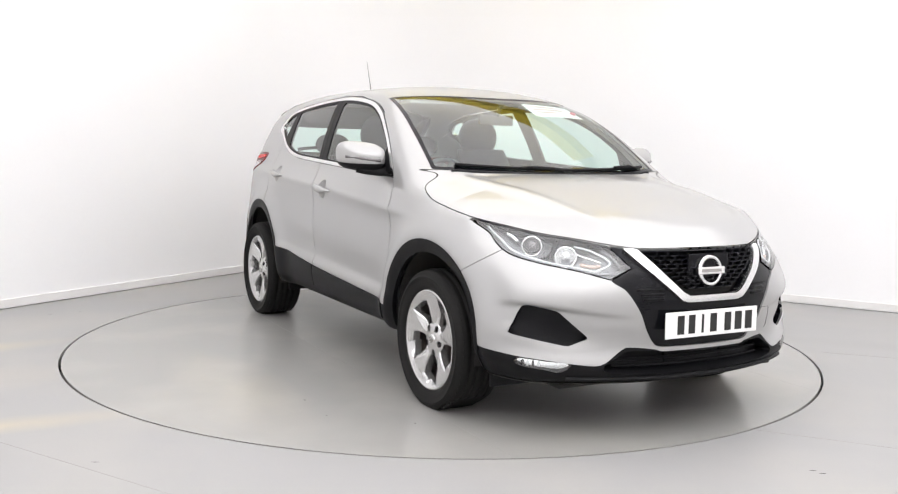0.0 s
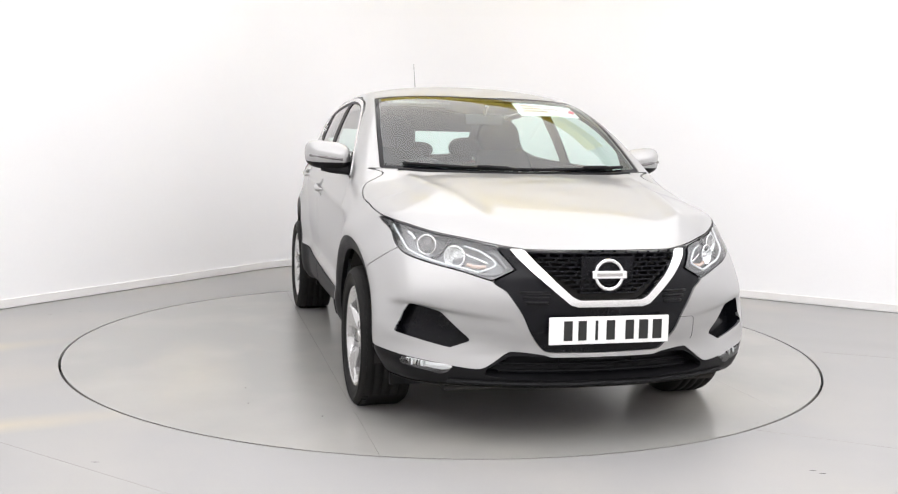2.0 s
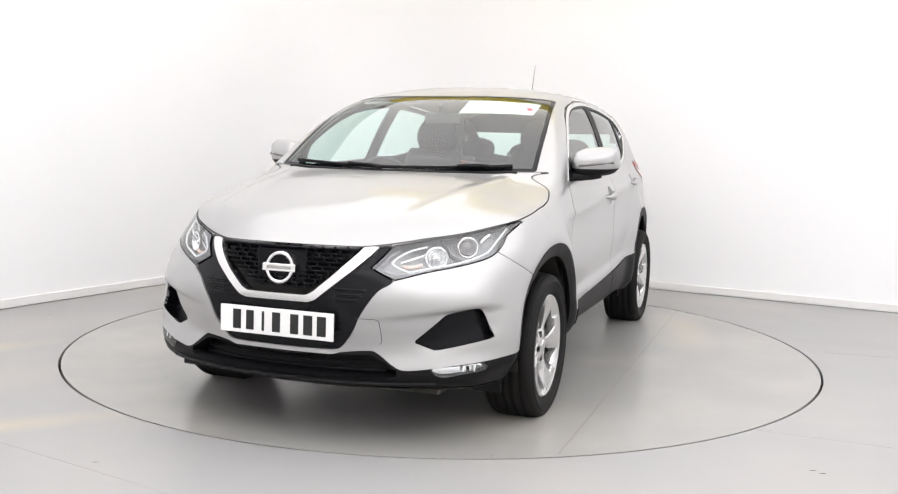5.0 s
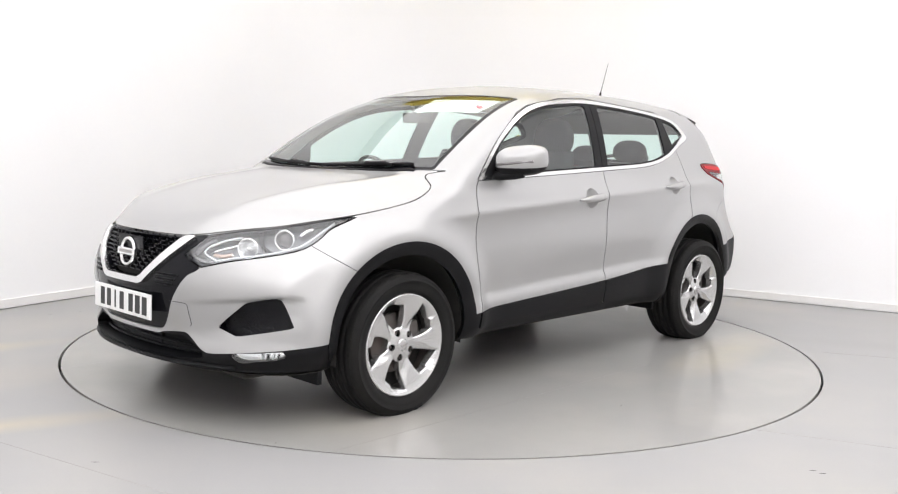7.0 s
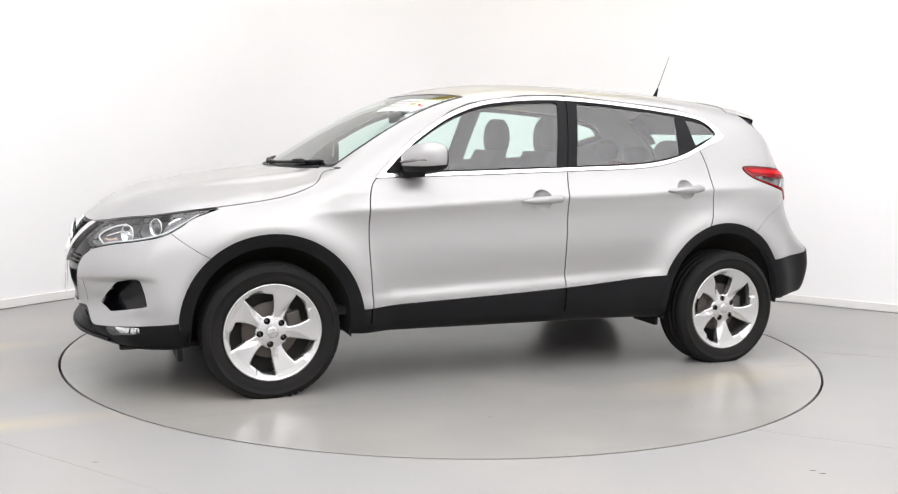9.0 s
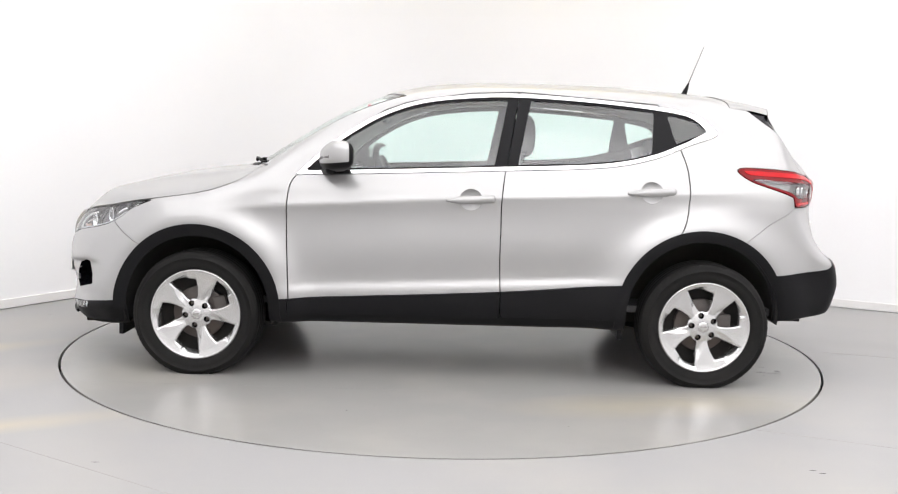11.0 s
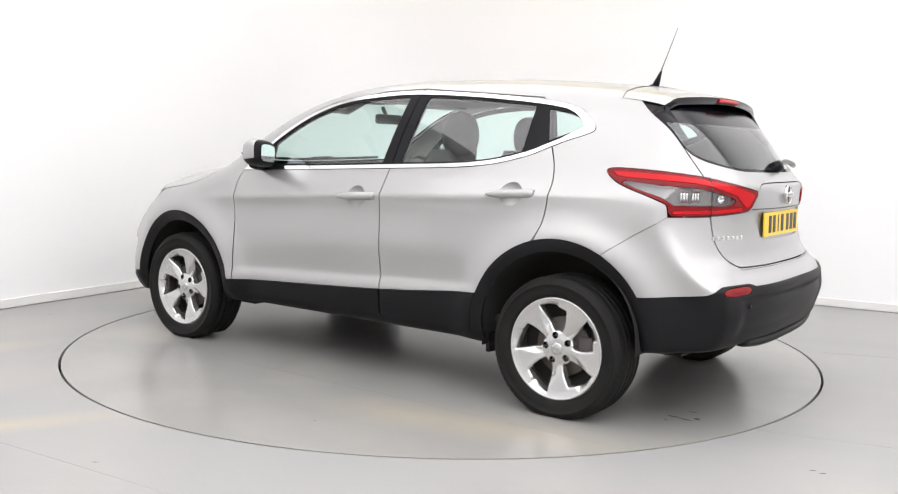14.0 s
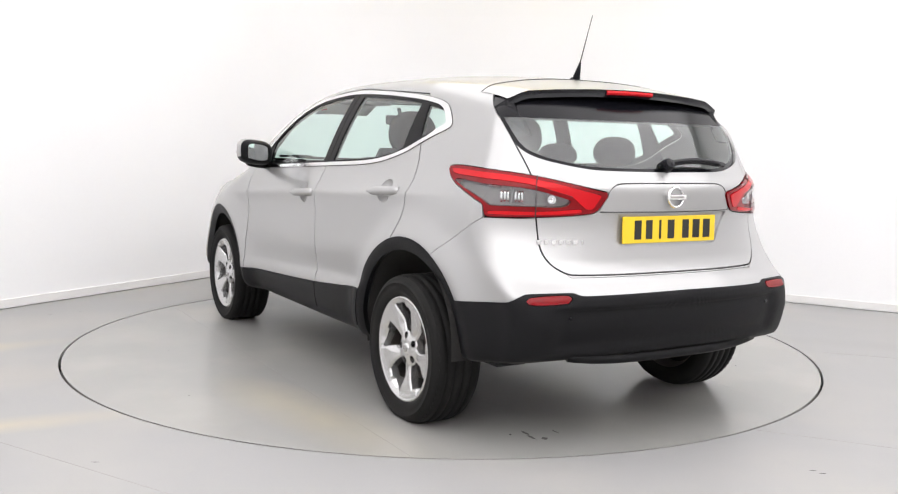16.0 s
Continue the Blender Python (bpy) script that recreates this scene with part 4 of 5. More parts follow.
def strip(points, r, seg=8):
    """A round bar through points."""
    bm = bmesh.new()
    rings = []
    for i, p in enumerate(points):
        d = (points[min(i + 1, len(points) - 1)] - points[max(i - 1, 0)]).normalized()
        q = d.to_track_quat("Z", "Y").to_matrix()
        rings.append([bm.verts.new(p + q @ Vector((r * math.cos(2 * math.pi * k / seg), r * math.sin(2 * math.pi * k / seg), 0))) for k in range(seg)])
    for a, b in zip(rings, rings[1:]):
        for k in range(seg):
            bm.faces.new((a[k], a[(k + 1) % seg], b[(k + 1) % seg], b[k]))
    bm.faces.new(rings[0][::-1])
    bm.faces.new(rings[-1])
    return bm


def both_sides(name, bm, material, parent, label="", smooth=True):
    """The same part on the car's left and mirrored on its right; parent may be a pair."""
    pair = parent if isinstance(parent, (list, tuple)) else (parent, parent)
    one = part(name, bm, material, pair[0], label, smooth)
    v = np.array([q.co[:] for q in one.data.vertices]) * np.array([1, -1, 1])
    f = [tuple(q.vertices)[::-1] for q in one.data.polygons]
    two = mesh_object(name, v, f, material, pair[1], label, smooth)
    return [one, two]


def turned(profile, at, facing, seg=32):
    """A bmesh of a profile (radius, height) turned about the direction facing at a point."""
    v, f = lathe(profile, seg)
    m = Matrix.Translation(at) @ Vector(facing).to_track_quat("Y", "Z").to_matrix().to_4x4()
    bm = bmesh.new()
    vs = [bm.verts.new(m @ Vector(q)) for q in v]
    for q in f:
        bm.faces.new([vs[i] for i in q])
    return bm


def smooth_points(fn, uz, inset, n=6):
    line = rounded(uz, n, closed=False)
    return [fn(u, z, inset) for u, z in line]


# headlamps
heads = panel("headlamp", head_lens.moved(-0.055), LAMPGREY, car, 0.0, 0.0, "clear headlamp with chrome reflectors")
panel("lamp_rim", head_lens, GLOSSBLACK, car, -0.001, 0.054, "black lamp housing edge", face=False)
for s in (0, 1):
    v = head_lens.v * np.array([1, 1 - 2 * s, 1])
    mesh_object("lens", v, [q[::-1] if s else q for q in head_lens.f], LENS, heads[s], "clear plastic lens")
both_sides("light_guide", strip(smooth_points(front_point, [(0.53, 0.722), (0.615, 0.738), (0.735, 0.755), (0.87, 0.787), (0.95, 0.83), (1.04, 0.884)], 0.018), 0.0046), LIGHT_GUIDE, heads, "white light guide")
both_sides("light_guide", strip(smooth_points(front_point, [(0.62, 0.822), (0.53, 0.802), (0.465, 0.757), (0.53, 0.722)], 0.018), 0.0044), LIGHT_GUIDE, heads, "white light guide")
OUT = Vector((0.80, 0.55, 0.05))
for u, z, r, lit in ((0.815, 0.828, 0.036, 0), (0.655, 0.793, 0.038, 1)):
    at = front_point(u, z, 0.045)
    both_sides("reflector", turned([(r * 1.25, 0.022), (r * 1.15, 0.026), (r * 1.02, 0.022), (r * 0.9, 0.006), (r * 0.5, -0.006), (0.001, -0.008)], at, OUT), REFLECT, heads, "chrome lamp bowl")
    if lit:
        both_sides("bulb_cap", turned([(0.001, 0.020), (0.010, 0.018), (0.013, 0.010), (0.013, -0.006)], at, OUT, 16), REFLECT, heads)
    else:
        both_sides("projector", turned([(0.001, 0.030), (0.012, 0.028), (0.024, 0.018), (0.029, 0.004), (0.031, -0.004)], at, OUT), SMOKE, heads, "dark projector lens")
both_sides("bezel", strip(smooth_points(front_point, [(0.70, 0.845), (0.72, 0.79), (0.76, 0.765)], 0.030), 0.009), GLOSSBLACK, heads)
both_sides("indicator", strip(smooth_points(front_point, [(0.505, 0.750), (0.545, 0.747), (0.59, 0.755)], 0.032), 0.0085), AMBER, heads, "pale amber indicator")
both_sides("reflector_panel", strip(smooth_points(front_point, [(0.50, 0.765), (0.55, 0.780), (0.61, 0.800)], 0.034), 0.0055), REFLECT, heads)
both_sides("inner_fin", strip(smooth_points(front_point, [(0.43, 0.728), (0.48, 0.715), (0.60, 0.722)], 0.024), 0.007), LAMPGREY, heads)
both_sides("inner_fin", strip(smooth_points(front_point, [(0.42, 0.745), (0.46, 0.79), (0.50, 0.81)], 0.024), 0.008), LAMPGREY, heads)
both_sides("upper_reflector", strip(smooth_points(front_point, [(0.88, 0.835), (0.91, 0.855), (0.94, 0.865)], 0.030), 0.011), REFLECT, heads)

# tail lamps
CLEAR_ZONE = rounded([(1.03, 1.086), (0.85, 1.072), (0.66, 1.056), (0.50, 1.012, 1), (0.53, 0.988), (0.66, 0.986), (0.815, 0.988, 1), (0.85, 1.016), (0.98, 1.062)], 4)
clear_sheet = tail_lens.cut(rear_area(CLEAR_ZONE), 0.002)
BAND = rounded([(1.06, 1.125), (0.84, 1.116), (0.65, 1.092), (0.48, 1.060), (0.375, 1.035, 1), (0.41, 0.983, 1), (0.44, 0.978), (0.50, 1.03, 1), (0.66, 1.072), (0.85, 1.092), (1.03, 1.104)], 4)
band_sheet = tail_lens.cut(rear_area(BAND), 0.001)
LOWBAND = rounded([(0.46, 0.980), (0.62, 0.968), (0.815, 0.966), (0.815, 0.952), (0.62, 0.954), (0.46, 0.965)], 3)
low_sheet = tail_lens.cut(rear_area(LOWBAND), 0.001)
tails = panel("tail_lamp", tail_lens, RED, car, 0.004, 0.03, "red wrap-around tail lamp")
for src, mat, out, deep, name in ((band_sheet, RED_BRIGHT, 0.007, 0.01, "light_band"), (low_sheet, RED_BRIGHT, 0.006, 0.01, "light_band"), (clear_sheet.moved(-0.03), SMOKE, 0.0, 0.0, "lamp_interior"), (clear_sheet, LENS, 0.004, 0.0, "clear_lens")):
    q = src.moved(out) if out else src
    v, f = with_flange(q, deep)
    for s in (0, 1):
        mesh_object(name, v * np.array([1, 1 - 2 * s, 1]), [w[::-1] if s else w for w in f], mat, tails[s])
both_sides("bulb_reflector", turned([(0.017, 0.012), (0.0136, 0.002), (0.007, -0.004), (0.005, 0.008), (0.001, 0.010)], rear_point(0.575, 1.012, 0.026), (-0.8, 0.55, 0.1), 20), REFLECT, tails, "chrome reflector")
for k, u in enumerate((0.690, 0.703, 0.716, 0.744, 0.757, 0.770)):
    both_sides("reflector_rib", strip([rear_point(u, z, 0.022) for z in np.linspace(1.002, 1.046 + 0.0006 * k, 4)], 0.0058, 6), REFLECT, tails)
both_sides("lamp_divider", strip([rear_point(0.730, z, 0.018) for z in np.linspace(0.995, 1.06, 4)], 0.004, 6), LAMPGREY, tails)
both_sides("lamp_joint", strip([rear_point(0.640, z, -0.007) for z in np.linspace(0.945, 1.106, 8)], 0.0022), INK, tails)

# grille
V_OUT = [(-0.418, 0.811), (-0.166, 0.603), (-0.137, 0.594), (0, 0.594), (0.137, 0.594), (0.166, 0.603), (0.418, 0.811)]
V_IN = [(0.350, 0.803), (0.158, 0.634), (0.130, 0.620), (0, 0.620), (-0.130, 0.620), (-0.158, 0.634), (-0.350, 0.803)]
v_sheet = grille_sheet.cut(lambda v: np.maximum(front_area(np.array(V_OUT + V_IN))(v), v[:, 2] - 0.806))
mesh_sheet = grille_sheet.cut(front_area(np.array(V_IN)))
grille = panel("grille", grille_sheet, GLOSSBLACK, car, -0.006, 0.03, "gloss black grille with a chrome V and honeycomb mesh", whole=True)[0]
panel("chrome_v", v_sheet, SATIN, grille, 0.012, 0.04, "bright chrome V bar", whole=True)
panel("grille_back", mesh_sheet.moved(-0.045), LINER, grille, 0.0, 0.0, whole=True)
bm = bmesh.new()
for row, z in enumerate(np.arange(0.648, 0.80, 0.0165)):
    half = np.interp(z, [0.625, 0.64, 0.803], [0.125, 0.155, 0.345])
    for k in range(-8, 9):
        y = k * 0.052 + (row % 2) * 0.026
        if abs(y) < half - 0.01:
            p = skin(y, z, 0, 1)[0]
            box(bm, (p[0] - 0.040, y - 0.021, z - 0.0032), (p[0] - 0.012, y + 0.021, z + 0.0032), 0.002)
            box(bm, (p[0] - 0.040, y + 0.021, z - 0.0025), (p[0] - 0.018, y + 0.031, z + 0.0135), 0)
tagged(part("grille_mesh", bm, GLOSSBLACK, grille, "gloss black honeycomb mesh"), kind="stuff")
for k in range(3):
    z = 0.648 - 0.020 * k
    both_sides("grille_slat", strip([Vector(skin(y, z - 0.01 * (y - 0.25), 0, 1)[0]) + Vector((-0.004, 0, 0)) for y in np.linspace(0.245 + 0.004 * k, 0.365 - 0.012 * k, 6)], 0.0055), CLAD, grille)
part("badge_panel", box(bmesh.new(), (2.178, -0.115, 0.640), (2.186, 0.115, 0.792), 0.006, Matrix()), GLOSSBLACK, grille)


def badge(at, facing, r, parent, label):
    """A plain bright ring with a bar across."""
    bm = turned([(r, 0.004), (r * 0.97, 0.009), (r * 0.88, 0.011), (r * 0.79, 0.009), (r * 0.76, 0.003), (r * 0.79, -0.006), (r * 0.97, -0.006), (r, 0.004)], at, facing, 48)
    m = Matrix.Translation(at) @ Vector(facing).to_track_quat("Y", "Z").to_matrix().to_4x4()
    box(bm, (-r * 1.14, -0.004, -r * 0.24), (r * 1.14, 0.015, r * 0.24), 0.003, m)
    ring = part("badge", bm, CHROME, parent, label)
    return ring, m


front_badge, m = badge(Vector((2.196, 0, 0.718)), (1, 0, 0.12), 0.066, grille, "bright chrome ring badge with a bar")
part("badge_bar", box(bmesh.new(), (-0.055, 0.014, -0.0065), (0.055, 0.0165, 0.0065), 0.001, m), STEEL, front_badge)
rear_badge, m = badge(Vector((-2.052, 0, 1.028)), (-1, 0, 0.05), 0.046, tailgate, "bright chrome ring badge with a bar")
part("badge_bar", box(bmesh.new(), (-0.036, 0.014, -0.0042), (0.036, 0.0165, 0.0042), 0.001, m), STEEL, rear_badge)

# number plates with plain bars
WIDTHS = [0.046, 0.044, 0.014, 0.046, 0, 0.046, 0.050, 0.050]


def number_plate(at, sign, tilt, film, parent, label):
    m = Matrix.Translation(at) @ Matrix.Rotation(tilt, 4, "Y")
    plate = part("number_plate", box(bmesh.new(), (-0.004, -0.26, -0.0555), (0.004, 0.26, 0.0555), 0.003, m), film, parent, label)
    y = -0.205
    for w in WIDTHS:
        step = 0.033 if not w else 0.05 + 0.011
        if w:
            mid = y + 0.025
            part("bar", box(bmesh.new(), (sign * 0.0045 - 0.0012, sign * mid - w * 0.40, -0.0395), (sign * 0.0045 + 0.0012, sign * mid + w * 0.40, 0.0395), 0, m), INK, plate, "black bar")
        y += step - (0.011 if not w else 0)
    return plate


number_plate((2.229, 0, 0.500), 1, -0.02, PLATE_W, front_bumper, "white number plate with black bars")
number_plate((-2.030, 0, 0.894), -1, 0.02, PLATE_Y, tailgate, "yellow number plate with black bars")
for k, w in enumerate((0.024, 0.024, 0.022, 0.022, 0.024, 0.024, 0.006)):
    p = skin(0.60 - 0.0275 * k, 0.846, 0, -1)[0]
    part("letter_bar", box(bmesh.new(), (p[0] - 0.004, p[1] - w / 2, 0.837), (p[0] + 0.004, p[1] + w / 2, 0.855), 0.001), CHROME, tailgate, "small chrome bar")

# front vents, intake, fog lamps, reflectors
vents = panel("bumper_vent", vent_sheet, GLOSSBLACK, front_bumper, -0.001, 0.06, "black recessed bumper vent", face=False)
for s in (0, 1):
    q = vent_sheet.moved(-0.055)
    mesh_object("vent_back", q.v * np.array([1, 1 - 2 * s, 1]), [w[::-1] if s else w for w in q.f], GLOSSBLACK, vents[s])
intake = panel("lower_intake", intake_sheet, CAVITY, car, -0.005, 0.07, "black lower air intake", whole=True, face=False)[0]
panel("intake_back", intake_sheet.moved(-0.07), CAVITY, intake, 0, 0, whole=True)
for z in (0.315, 0.345):
    part("intake_bar", strip([Vector(skin(y, z, 0, 1)[0]) + Vector((-0.062, 0, 0)) for y in np.linspace(-0.42, 0.42, 15)], 0.007), CAVITY, intake)
for y in (-0.16, 0.05, 0.16):
    part("intake_bar", box(bmesh.new(), (2.11, y - 0.012, 0.285), (2.13, y + 0.012, 0.38), 0.002), CAVITY, intake)
part("lower_lip", strip([Vector(skin(y, 0.272, 0, 1)[0]) + Vector((0.002, 0, 0)) for y in np.linspace(-0.62, 0.62, 25)], 0.009), CLAD, front_bumper, "black lip edge")
fogs = panel("fog_lamp", fog_sheet.moved(-0.03), REFLECT, car, 0, 0, "clear fog lamp with a chrome bowl")
for s in (0, 1):
    mesh_object("lens", fog_sheet.v * np.array([1, 1 - 2 * s, 1]), [w[::-1] if s else w for w in fog_sheet.f], LENS, fogs[s])
for k in range(4):
    both_sides("led_fin", strip([front_point(0.735 + 0.022 * k, z, 0.018) for z in (0.318, 0.330, 0.345)], 0.0045, 6), GLOSSBLACK if k % 2 else LIGHT_GUIDE, fogs)
part("rear_lip", strip([Vector(skin(y, 0.425, 0, -1)[0]) + Vector((0.030, 0, -0.052 + 0.02 * (y / 0.5) ** 4)) for y in np.linspace(-0.52, 0.52, 21)], 0.022, 10), CLAD, rear_bumper, "black lower lip", True)
panel("reflector", reflector_sheet, RED, rear_bumper, 0.004, 0.01, "red rear reflector")
both_sides("parking_sensor", turned([(0.001, 0.003), (0.009, 0.003), (0.010, 0.0)], Vector(skin(0.55, 0.56, 0, -1)[0]) + Vector((-0.004, 0, 0)), (-1, 0.1, 0), 14), GLOSSBLACK, rear_bumper)

cover = rounded([(0.330, 0.536), (0.405, 0.533), (0.418, 0.522), (0.424, 0.445), (0.415, 0.432)], 4, closed=False)
part("tow_cover", strip([Vector(skin(y, z, 0, 1)[0]) for y, z in cover], 0.0014, 5), INK, front_bumper, "thin joint round the towing cover")

# door mirrors
n1, n2 = 28, 20
sphere = []
for i in range(n2 + 1):
    b = math.pi * (i / n2 - 0.5)
    for j in range(n1):
        a = 2 * math.pi * j / n1
        cx, cy, cz = (math.copysign(abs(q) ** e, q) for q, e in ((math.cos(a) * math.cos(b), 0.75), (math.sin(a) * math.cos(b), 0.62), (math.sin(b), 0.62)))
        x = 0.590 + 0.082 * cx
        sphere.append((max(x, 0.518), 0.924 + 0.118 * cy * (1 - 0.10 * (cx > 0) * cx), 1.148 + 0.076 * cz - 0.035 * max(cx, 0) ** 2 * (cz > 0) * cz + 0.012 * cy))
ball = Sheet(np.array(sphere), [(i * n1 + j, i * n1 + (j + 1) % n1, (i + 1) * n1 + (j + 1) % n1, (i + 1) * n1 + j) for i in range(n2) for j in range(n1)])
back_face = ball.cut(lambda v: v[:, 0] - 0.5195)
back_rim = ball.cut(lambda v: v[:, 0] - 0.545)
lower = ball.cut(lambda v: v[:, 2] - 1.118 + 0.10 * (v[:, 0] - 0.6))
glass_m = back_face.v.copy()
glass_m[:, 0] = 0.5155
glass_m[:, 1:] = (0.924, 1.148) + (glass_m[:, 1:] - (0.924, 1.148)) * 0.92
ball = ball.tidy()
for piece_v in (ball.v, back_face.v, back_rim.v, lower.v, glass_m):  # the outer end is swept back
    piece_v[:, 0] -= 0.30 * (piece_v[:, 1] - 0.915)
    piece_v[:, 2] += 0.006
for s in (0, 1):
    k = np.array([1, 1 - 2 * s, 1])
    shell_m = mesh_object("door_mirror", ball.v * k, [w[::-1] if s else w for w in ball.f], PAINT, car, "silver door mirror with a black base")
    mesh_object("mirror_base", lower.v * k, [w[::-1] if s else w for w in lower.f], CLAD, shell_m, "black lower cover")
    mesh_object("mirror_rim", back_face.v * k, [w[::-1] if s else w for w in back_face.f], CLAD, shell_m)
    mesh_object("mirror_rim", back_rim.v * k, [w[::-1] if s else w for w in back_rim.f], CLAD, shell_m)
    mesh_object("mirror_glass", glass_m * k, [w[::-1] if s else w for w in back_face.f], MIRROR, shell_m, "mirror glass", False)
    part("mirror_arm", strip([Vector((0.668, 0.785 * k[1], 1.074)), Vector((0.645, 0.85 * k[1], 1.078)), Vector((0.622, 0.91 * k[1], 1.084)), Vector((0.605, 0.955 * k[1], 1.094))], 0.024, 12), CLAD, shell_m, "black mirror arm", True)
    part("side_indicator", strip([Vector((0.686, 0.855 * k[1], 1.134)), Vector((0.676, 0.90 * k[1], 1.138)), Vector((0.656, 0.96 * k[1], 1.146)), Vector((0.612, 1.022 * k[1], 1.152))], 0.007, 8), SMOKE, shell_m, "dark side indicator", True)

# roof spoiler
ny, nx = 40, 10
ys = np.linspace(-0.60, 0.60, ny)
top, under = [], []
start = {y: float(skin(-1.43 - 0.10 * y * y, y, 2, 1)[0, 2]) + 0.001 for y in ys}
for i in range(nx + 1):
    t = i / nx
    for y in ys:
        x0, x1 = -1.43 - 0.10 * y * y, -1.742 + 0.20 * y * y
        z0 = start[y]
        z1 = 1.480 - 0.085 * y * y - 0.35 * max(0, abs(y) - 0.52)
        x = x0 + (x1 - x0) * t
        z = z0 + (z1 - z0) * t + 0.018 * t * (1 - t)
        top.append((x, y, z))
        under.append((x, y * 0.99, z - 0.010 - 0.022 * t))
grid = [(i * ny + j, i * ny + j + 1, (i + 1) * ny + j + 1, (i + 1) * ny + j) for i in range(nx) for j in range(ny - 1)]
spoiler = mesh_object("spoiler", top, [q[::-1] for q in grid], PAINT, tailgate, "silver roof spoiler with a black edge")
lip = [(x + 0.004, y, z - 0.002) for x, y, z in top[nx * ny:]]
n = len(under)
mesh_object("spoiler_underside", under + lip + [(x - 0.003, y, z - 0.002) for x, y, z in top[nx * ny:]], grid + [(nx * ny + j, n + ny + j, n + ny + j + 1, nx * ny + j + 1) for j in range(ny - 1)], GLOSSBLACK, spoiler, "gloss black spoiler edge")
part("brake_light", strip([Vector((-1.742 + 0.20 * y * y, y, 1.467 - 0.085 * y * y)) for y in np.linspace(-0.13, 0.13, 9)], 0.010), RED_BRIGHT, spoiler, "red high-level brake light")
part("spoiler_joint", strip([Vector((-1.43 - 0.10 * y * y, y, start[y] + 0.0012)) for y in ys], 0.0018, 5), INK, spoiler)
bm = bmesh.new()
fin = [(-1.53, 0.600, 1.438), (-1.668, 0.580, 1.432), (-1.690, 0.575, 1.395), (-1.775, 0.560, 1.270), (-1.76, 0.615, 1.262), (-1.62, 0.640, 1.383)]
a = [bm.verts.new(q) for q in fin]
b = [bm.verts.new((x + 0.02, y - 0.03, z)) for x, y, z in fin]
bm.faces.new(a)
bm.faces.new(b[::-1])
for i in range(6):
    bm.faces.new((a[i], b[i], b[(i + 1) % 6], a[(i + 1) % 6]))
both_sides("spoiler_fin", bm, GLOSSBLACK, spoiler, "gloss black side fin", False)

# wipers and aerial
part("rear_wiper", strip([Vector((skin(y, z, 0, -1)[0])) + Vector((-0.022, 0, 0.010)) for y, z in zip(np.linspace(0.02, -0.36, 9), 1.152 + 0.018 * np.sin(np.linspace(0, 3.1, 9)))], 0.013), GLOSSBLACK, tailgate, "black rear wiper", True)
part("wiper_pivot", turned([(0.001, 0.045), (0.022, 0.040), (0.028, 0.02), (0.03, -0.01)], Vector(skin(0.0, 1.150, 0, -1)[0]), (-0.8, 0, 0.5), 20), GLOSSBLACK, tailgate)
for y0, y1 in ((-0.60, 0.06), (0.04, 0.60)):
    line = [Vector(skin(1.150 - 0.34 * y * y - 0.012, y, 2, 1)[0]) + Vector((0, 0, 0.008)) for y in np.linspace(y0, y1, 14)]
    blade = part("windscreen_wiper", strip(line, 0.0085), CLAD, car, "black wiper blade and arm", True)
    part("wiper_arm", strip([line[-3] + Vector((0.03, 0.0, -0.004)), line[-4] + Vector((0.025, 0, 0.006)), line[7] + Vector((0.008, 0, 0.008))], 0.009), CLAD, blade)
part("cowl_panel", strip([Vector(skin(1.172 - 0.34 * y * y, y, 2, 1)[0]) + Vector((0, 0, -0.006)) for y in np.linspace(-0.63, 0.63, 40)], 0.012), CLAD, car, "black cowl strip")
aerial = part("aerial", tube(bmesh.new(), (-1.378, 0, 1.612), (-1.462, 0, 1.836), 0.0026, 0.0013, 10), INK, car, "thin black roof aerial", True)
part("aerial_base", tube(tube(bmesh.new(), (-1.352, 0, 1.538), (-1.384, 0, 1.625), 0.021, 0.0045, 14), (-1.348, 0, 1.536), (-1.354, 0, 1.552), 0.032, 0.022, 18), CLAD, aerial, "", True)

# flaps, sill ends and exhaust below the car
both_sides("rear_flap", box(bmesh.new(), (-1.86, 0.60, 0.336), (-1.76, 0.74, 0.350), 0.003), CLAD, car, smooth=False)
for x, z, d in ((1.74, 0.185, 0.11), (-0.90, 0.225, 0.10)):
    both_sides("air_flap", box(bmesh.new(), (x - 0.012, 0.58, z), (x + 0.012, 0.80, z + d), 0.004), CLAD, car, smooth=False)
part("exhaust_box", strip([Vector((-1.68, -0.45, 0.39)), Vector((-1.70, -0.3, 0.38)), Vector((-1.70, 0.1, 0.38)), Vector((-1.68, 0.3, 0.39))], 0.085, 16), LINER, car, smooth=True)
part("exhaust_pipe", strip([Vector((-1.75, -0.42, 0.33)), Vector((-1.86, -0.46, 0.350)), Vector((-1.91, -0.46, 0.335))], 0.027, 16), BRAKE, car, smooth=True)
part("engine_tray", box(bmesh.new(), (0.95, -0.62, 0.215), (2.0, 0.62, 0.24), 0.01), LINER, car)


